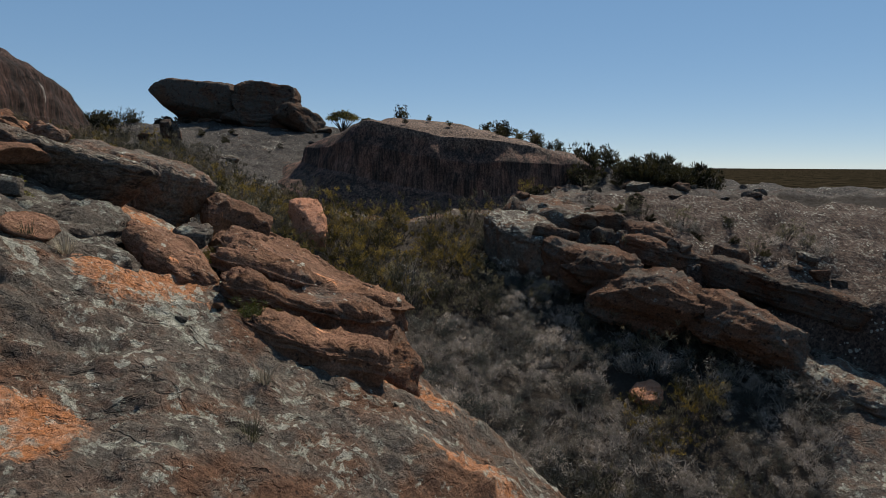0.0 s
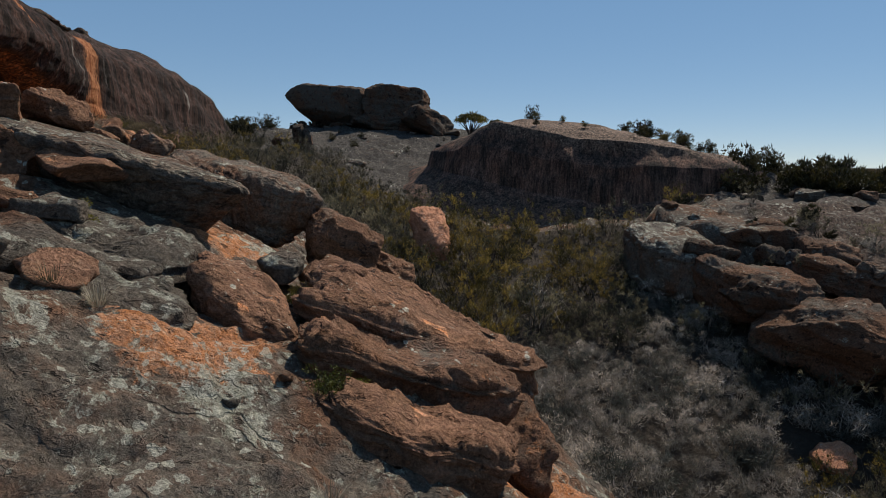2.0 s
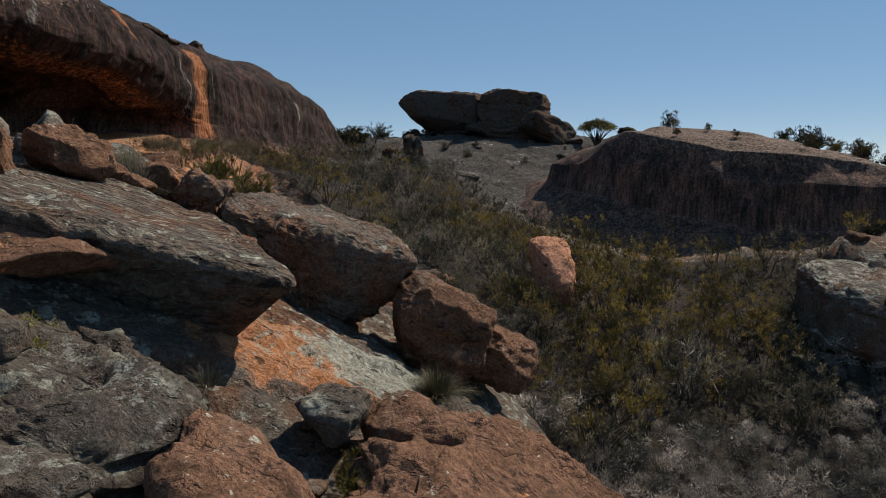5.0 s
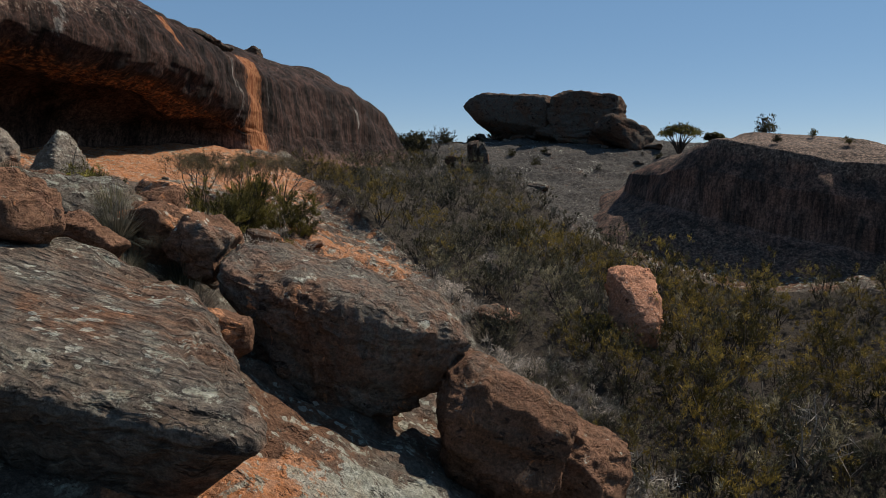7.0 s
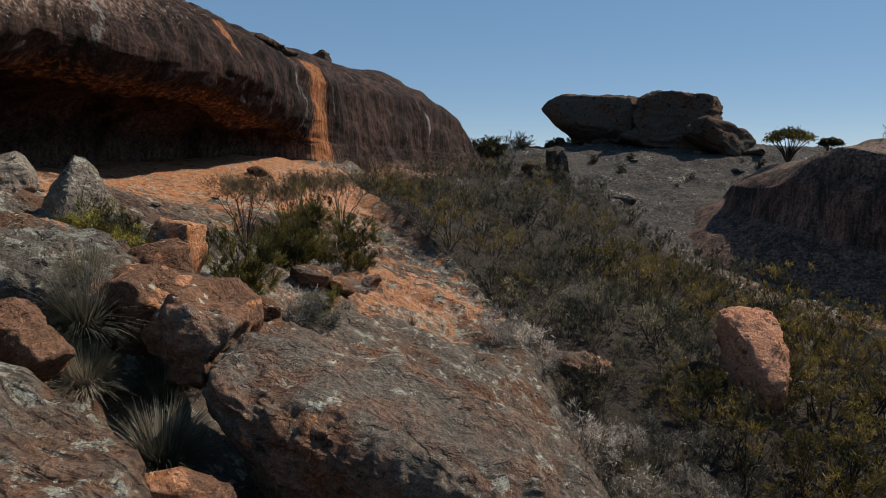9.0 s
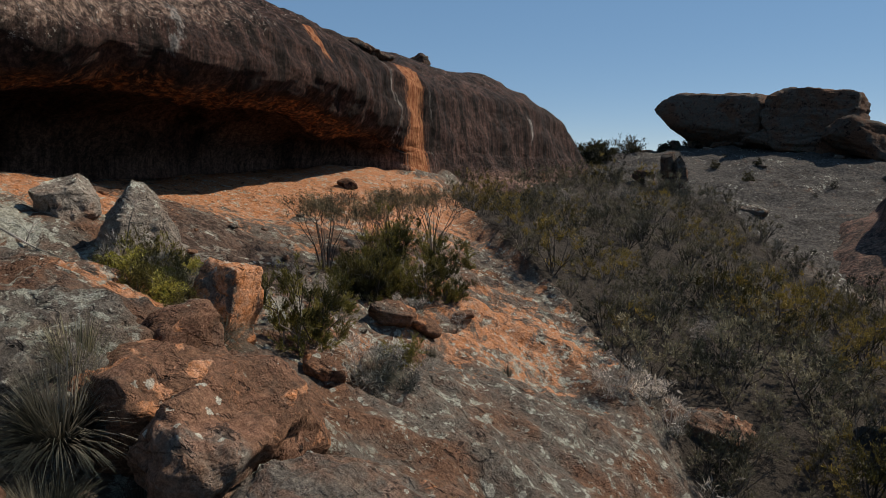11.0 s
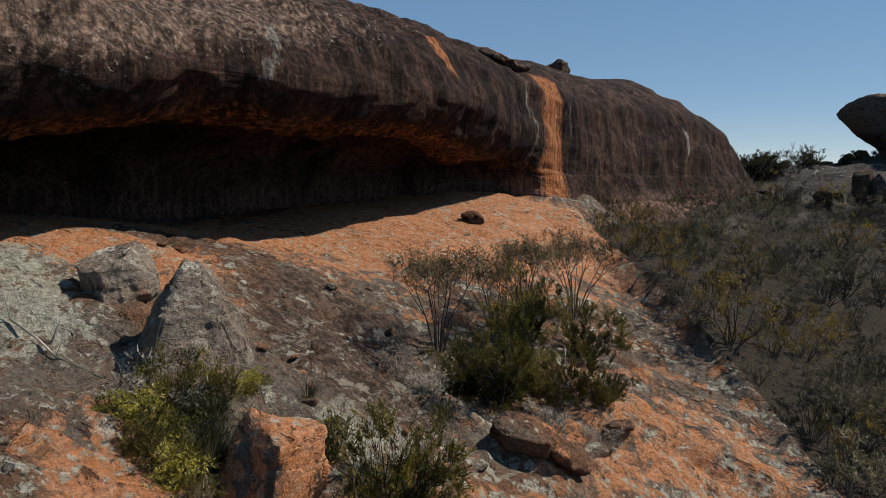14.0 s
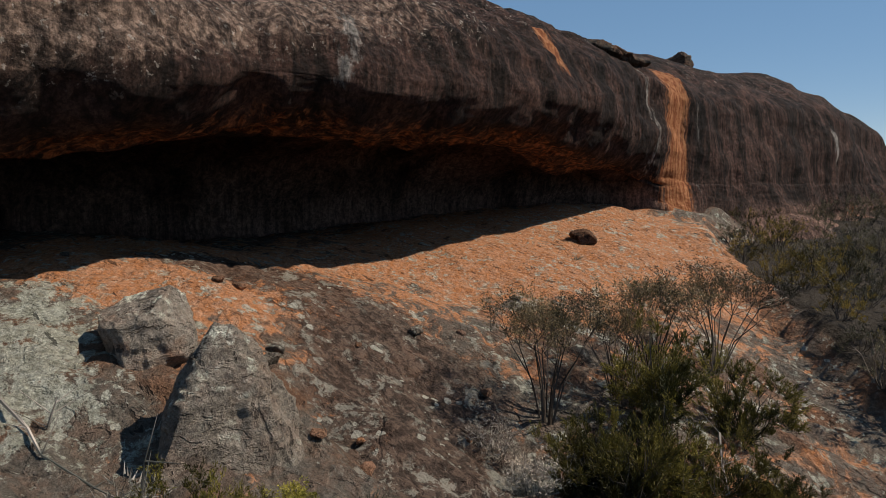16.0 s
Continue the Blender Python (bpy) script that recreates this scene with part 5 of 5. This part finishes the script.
def plant(kind, pool, k, x, y, scale, turn, z=None, group="valley shrubs", where="in the scrub valley", name="shrub"):
    sv, sf, lv, lf, sm, lm = pool[k % len(pool)]
    ob = new(name)
    ob.empty_display_size = 0.2
    ob.matrix_world = pose(x, y, (floor_at(x, y) if z is None else z) - 0.03, 0, 0, turn) @ Matrix.Diagonal((scale, scale, scale, 1))
    tagged(ob, LABELS[kind] + " " + where, "shrub", group)
    for piece, data in (("trunk", sm), ("foliage", lm)):
        new(piece, data).parent = ob
    return ob


def tuft(x, y, scale, k=0, z=None, small=False):
    ob = new("grass_tussock", (small_tufts if small else tuft_meshes)[k % (2 if small else 4)])
    ob.matrix_world = pose(x, y, (floor_at(x, y) if z is None else z), 0, 0, 47 * k) @ Matrix.Diagonal((1.25 * scale, 1.25 * scale, 1.2 * scale, 1))
    return tagged(ob, "arching grey-green grass tussock rooted in a rock crevice", "grass", "tussocks")


# the valley scrub: the nearer shrubs singly, those beyond them as one mass
rng = np.random.RandomState(7)
spots = []
pool_x, pool_y = rng.uniform(-34, 17, 16000), rng.uniform(13, 58, 16000)
pz, ps, _ = land(pool_x, pool_y)
taken = {}
for x, y, s in zip(pool_x, pool_y, ps):
    if s < (0.9 if x < -12 and y < 38 else 0.55):
        continue
    gap = (0.7 if y < 32 else 0.86) if y < 40 else 1.1
    key = (int(x // gap), int(y // gap))
    if any((x - a) ** 2 + (y - b) ** 2 < gap * gap for i in (-1, 0, 1) for j in (-1, 0, 1) for a, b in taken.get((key[0] + i, key[1] + j), ())):
        continue
    if (x + 7.1) ** 2 + (y - 34.1) ** 2 < 1.2 or (x - 8.3) ** 2 + (y - 24.9) ** 2 < 1.6 or (x + 11.6) ** 2 + (y - 30.8) ** 2 < 0.9:
        continue
    taken.setdefault(key, []).append((x, y))
    spots.append((x, y))
single = [p for p in spots if -14 < p[0] < 5 and 21 < p[1] < 38]
single = set(single[:170])
mass = {"heath": [[], [], TWIG, HEATH], "olive": [[], [], TWIG, GREEN], "grey": [[], [], DEADWOOD, DRY]}
for n, (x, y) in enumerate(spots):
    field = float(vnoise(np.array([[x * 0.22, y * 0.22, 0.5]]), 3)[0]) + 0.35 * rng.uniform(-1, 1)
    warm = np.exp(-((x + 8) / 7) ** 2 - ((y - 38) / 5) ** 2)
    field += 0.9 * warm - 0.12 * (y < 30) + 0.05 * (x < -13)
    kind, pool = ("olive", olive) if field > 0.35 else (("heath", heath) if field > (0.12 if y < 27 else -0.2 if y < 31 else -0.42) else ("grey", greyed))
    swell = float(vnoise(np.array([[x * 0.55, y * 0.55, 7.5]]), 13)[0])
    sc, turn, k = rng.uniform(0.6, 1.15) * (1.12 + 0.6 * swell) * (0.82 if x < -14 else 1.0), rng.uniform(0, 360), rng.randint(0, 4)
    if (x, y) in single:
        plant(kind, pool, k, x, y, sc, turn)
    else:
        a = radians(turn)
        c, s = math.cos(a) * sc, math.sin(a) * sc
        m = np.array(((c, s, 0), (-s, c, 0), (0, 0, sc)))
        at = np.array((x, y, floor_at(x, y) - 0.03))
        sv, sf, lv, lf = pool[k][:4]
        mass[kind][0].append((sv @ m + at, sf))
        mass[kind][1].append((lv @ m + at, lf))


for kind, (st, lv, sm, lm) in mass.items():
    scrub = tagged(new("scrub", mesh_of("scrub_stems", *joined(st), sm, False)), "mass of " + kind + " shrubs filling the valley", "scrub", kind="stuff")
    new("foliage", mesh_of("scrub_foliage", *joined(lv), lm, False)).parent = scrub


FAR = []


def far_plant(pool, k, x, y, scale, turn, z=None):
    """One bush more for the distant mass."""
    a = radians(turn)
    c, s = math.cos(a) * scale, math.sin(a) * scale
    m = np.array(((c, s, 0), (-s, c, 0), (0, 0, scale)))
    at = np.array((x, y, (floor_at(x, y) if z is None else z) - 0.03))
    sv, sf, lv, lf = pool[k % len(pool)][:4]
    FAR.append(((sv @ m + at, sf), (lv @ m + at, lf)))


# plants on the rock
DOME = bpy.data.objects["granite_dome"]
DOME_V = np.array([DOME.matrix_world @ q.co for q in DOME.data.vertices])


def dome_at(x, y):
    """The height of the dome's top."""
    near_ = DOME_V[np.hypot(DOME_V[:, 0] - x, DOME_V[:, 1] - y) < 0.7]
    return float(near_[:, 2].max()) if len(near_) else floor_at(x, y)


for k, (x, y, sc) in enumerate([(-19.55, 25.3, 1.0), (-20.0, 28.1, 1.0), (-20.4, 30.2, 1.05), (-19.7, 26.9, 0.8)]):
    plant("tall", tall, k, x, y, sc, 70 * k, group="slope shrubs", where="on the granite slope")
for k, (x, y, sc) in enumerate([(-17.4, 25.0, 1.15), (-17.7, 25.8, 1.15), (-17.2, 26.5, 0.95), (-16.9, 27.3, 0.75), (-18.4, 28.5, 1.1), (-18.8, 26.9, 1.3), (-14.85, 21.45, 1.25), (-18.0, 24.9, 0.9), (-14.0, 22.9, 0.5)]):
    plant("dense", dense, k, x, y, sc, 50 * k, group="slope shrubs", where="on the granite slope")
for k, (x, y, sc) in enumerate([(-16.2, 20.4, 0.5), (-15.6, 19.5, 0.55), (-16.7, 19.6, 0.75), (-16.3, 19.2, 0.7), (-16.9, 20.0, 0.65), (-16.4, 19.8, 0.6), (-15.2, 19.1, 0.5), (-14.6, 19.2, 0.4), (-15.6, 19.0, 0.5)]):
    plant("dark", darkb, k, x, y, sc, 50 * k, group="slope shrubs", where="on the granite slope")
for k, (x, y, sc) in enumerate([(-19.2, 24.1, 0.7), (-18.8, 24.5, 0.6), (-16.4, 25.4, 0.6), (-13.9, 21.9, 0.9), (-16.5, 19.3, 0.85), (-15.9, 19.8, 0.7), (-13.6, 22.5, 0.8), (-18.0, 24.0, 0.6), (-13.0, 28.9, 1.1), (-12.6, 29.7, 1.1), (-16.3, 26.6, 0.55)]):
    plant("grey", greyed, k, x, y, sc, 50 * k, group="slope shrubs", where="on the granite slope")
for k, (x, y, sc) in enumerate([(-7.6, 10.9, 1.15), (-7.9, 11.2, 0.9), (-5.45, 16.85, 1.0), (-10.2, 16.75, 1.3), (-10.9, 17.2, 1.0), (-11.9, 16.9, 1.3), (-12.4, 17.2, 1.1), (-11.3, 16.6, 1.0), (-13.4, 18.9, 1.2), (-12.2, 17.4, 1.1),
                                (-13.1, 18.5, 1.0), (-14.6, 19.85, 0.8), (-15.4, 19.5, 0.9), (-16.4, 19.8, 0.9), (-4.9, 14.4, 0.6), (-13.9, 22.2, 0.9), (-13.4, 16.2, 0.9)]):
    tuft(x, y, sc, k)
for k, (x, y, sc, z) in enumerate([(-6.6, 12.2, 0.3, None), (-5.95, 11.55, 0.26, None), (-3.15, 10.1, 0.36, 5.45), (-2.95, 10.5, 0.3, 5.3), (-8.0, 11.8, 0.45, 7.2), (-8.4, 11.5, 0.4, 7.3), (-16.2, 19.0, 0.5, None), (-15.8, 19.4, 0.45, None), (-15.1, 19.2, 0.4, None), (-17.2, 20.6, 0.3, None)]):
    plant("cushion", cushions, k, x, y, sc, 80 * k, z, "slope shrubs", "in a rock crevice", "cushion_bush")
for k, (x, y, sc, z) in enumerate([(-4.4, 12.4, 0.4, 5.9), (-4.7, 12.9, 0.45, 5.8), (-3.6, 14.9, 0.3, 5.5)]):
    plant("dark", darkb, k, x, y, sc, 80 * k, z, "slope shrubs", "in a rock crevice", "cushion_bush")
for k, (x, y) in enumerate([(-2.4, 8.3), (-2.2, 7.0), (-5.5, 9.2), (-5.9, 9.0), (-6.6, 12.9), (-8.2, 10.9), (-10.5, 13.4), (-17.2, 21.4), (-25.6, 30.6), (-14.9, 24.5), (-14.2, 26.2)]):
    tuft(x, y, 0.9, k, None, True)
# bushes on the dome, the eastern slab and the far slope
rng = np.random.RandomState(21)
for k in range(60):
    x, y = rng.uniform(9.5, 20.5), rng.uniform(47.5, 57)
    far_plant(farb, k, x, y, rng.uniform(0.8, 2.0), 40 * k)
for k in range(36):
    t = rng.uniform(0, 1)
    x, y = 7 + 11 * t + rng.uniform(-1.5, 2.5), 40 - 9 * t + rng.uniform(-1.0, 3)
    plant(*(("grey", greyed), ("heath", heath), ("far", farb))[k % 3], k, x, y, rng.uniform(0.4, 0.95), 40 * k, group="eastern bushes", where="among the eastern slabs")
for k in range(40):
    x, y = rng.uniform(-38, -9), rng.uniform(54, 74)
    far_plant((heath, farb)[k % 2], k, x, y, rng.uniform(0.25, 0.75), 40 * k)
for k in range(22):
    x, y = -31.5 - rng.uniform(0, 5), 60 + rng.uniform(0, 8)
    far_plant((heath, farb)[k % 2], k, x, y, rng.uniform(0.8, 1.4), 40 * k)
for k in range(20):
    x, y = (-3.7, 57.9) if k == 0 else (rng.uniform(2.5, 12.5), rng.uniform(52, 60))
    plant("far", farb, k, x, y, 1.0 if k == 0 else rng.uniform(0.5, 1.1), 60 * k, dome_at(x, y), "far bushes", "on the granite dome")
for k, (x, y) in enumerate([(-3.0, 51.0), (-1.2, 54), (0.5, 52)]):
    plant("far", farb, k, x, y, 0.4, 60 * k, dome_at(x, y), "far bushes", "on the granite dome")
rng = np.random.RandomState(91)
for k in range(16):
    x, y = rng.uniform(-10.3, -6.0), rng.uniform(25.6, 30.2)
    if x + 0.75 * (y - 25.6) < -10.0 + 0.2:
        continue
    plant("grey", greyed, k, x, y, rng.uniform(0.8, 1.35), 67 * k)
tuft(-8.9, 27.7, 1.3, 0)
tuft(-8.3, 26.9, 1.2, 2)
plant("bare", bare_, 0, -1.7, 30.6, 1.7, 0)
plant("bare", bare_, 1, 2.6, 27.5, 1.2, 90)
plant("bare", bare_, 0, 13.2, 29.5, 0.9, 40, None, "eastern bushes", "among the eastern slabs")


def fallen_branch(points, thick, seed):
    """A dead bough with forks, lying on the rock."""
    r = np.random.RandomState(seed)
    p = np.array([(x, y, floor_at(x, y) + h) for x, y, h in points])
    vs, fs, base = [], [], 0
    w = np.linspace(thick, thick * 0.35, len(p))
    runs = [(p[:-1], p[1:], w[:-1, None], w[1:, None])]
    d = r.normal(size=(len(p) * 2, 3)) * 0.16 + np.array((0, 0, 0.10))
    root = np.repeat(p, 2, axis=0)
    runs.append((root, root + d, thick * 0.4, thick * 0.12))
    for a, b, c, e in runs:
        q, f = ribbons(a, b, c, e, r, 5)
        vs.append(q), fs.append(f + base)
        base += len(q)
    ob = new("fallen_branch", mesh_of("fallen_branch", np.concatenate(vs), np.concatenate(fs), DEADWOOD, False))
    return tagged(ob, "bleached dead branch lying on the bare granite", "branch")


fallen_branch([(-19.2, 18.0, 0.05), (-18.8, 18.3, 0.08), (-18.4, 18.45, 0.05), (-18.0, 18.9, 0.06), (-17.75, 19.1, 0.04)], 0.02, 5)
fallen_branch([(-19.0, 18.45, 0.05), (-18.95, 18.5, 0.25), (-18.9, 18.55, 0.42)], 0.016, 6)
fallen_branch([(-17.6, 27.0, 0.5), (-17.2, 26.6, 0.55), (-16.9, 26.4, 0.62), (-16.8, 26.0, 0.7)], 0.02, 8)
fallen_branch([(-16.9, 19.2, 0.1), (-16.7, 19.3, 0.5), (-16.65, 19.35, 0.9)], 0.02, 9)


def umbrella_tree(x, y, z, h, r, seed):
    """A small tree with a forked trunk and a flat spreading crown."""
    g = np.random.RandomState(seed)
    tree = new("tree")
    tree.matrix_world = pose(x, y, z)
    tagged(tree, "small flat-crowned tree on the granite saddle", "tree", "saddle trees")
    az = np.arange(15) * 2.4 + g.uniform(-0.3, 0.3, 15)
    out = np.sqrt((np.arange(15) + 0.5) / 15)
    tip = np.stack([0.8 * r * out * np.cos(az), 0.8 * r * out * np.sin(az), h * (0.90 - 0.26 * out ** 2 + g.uniform(-0.04, 0.04, 15))], 1)
    fork = np.stack([0.3 * r * out * np.cos(az), 0.3 * r * out * np.sin(az), 0.36 * h + 0 * az], 1)
    a = ribbons(np.zeros((15, 3)), fork, 0.03 * h, 0.022 * h, g, 5)
    b = ribbons(fork, tip, 0.022 * h, 0.008 * h, g, 4)
    part_v, part_f = np.concatenate([a[0], b[0]]), np.concatenate([a[1], b[1] + len(a[0])])
    new("trunk", mesh_of("trunk", part_v, part_f, TWIG, False)).parent = tree
    k = g.randint(0, 15, 2600)
    off = g.normal(size=(2600, 3)) * np.array((0.13 * r, 0.13 * r, 0.05 * h))
    lv, lf = leaves_at(tip[k] + off + np.array((0, 0, 0.06 * h)), g.normal(size=(2600, 3)) + np.array((0, 0, 0.4)), 0.17, 0.04, g)
    new("crown", mesh_of("crown", lv, lf, DEEP, False)).parent = tree


umbrella_tree(-9.6, 62.0, dome_at(-9.6, 62.0) - 0.1, 2.3, 1.7, 3)
umbrella_tree(-7.2, 61.5, dome_at(-7.2, 61.5) - 0.1, 1.1, 0.75, 4)

far_scrub = tagged(new("scrub", mesh_of("far_stems", *joined([q[0] for q in FAR]), TWIG, False)), "dark green bushes scattered over the far granite slopes", "scrub", kind="stuff")
new("foliage", mesh_of("far_foliage", *joined([q[1] for q in FAR]), FARLEAF, False)).parent = far_scrub
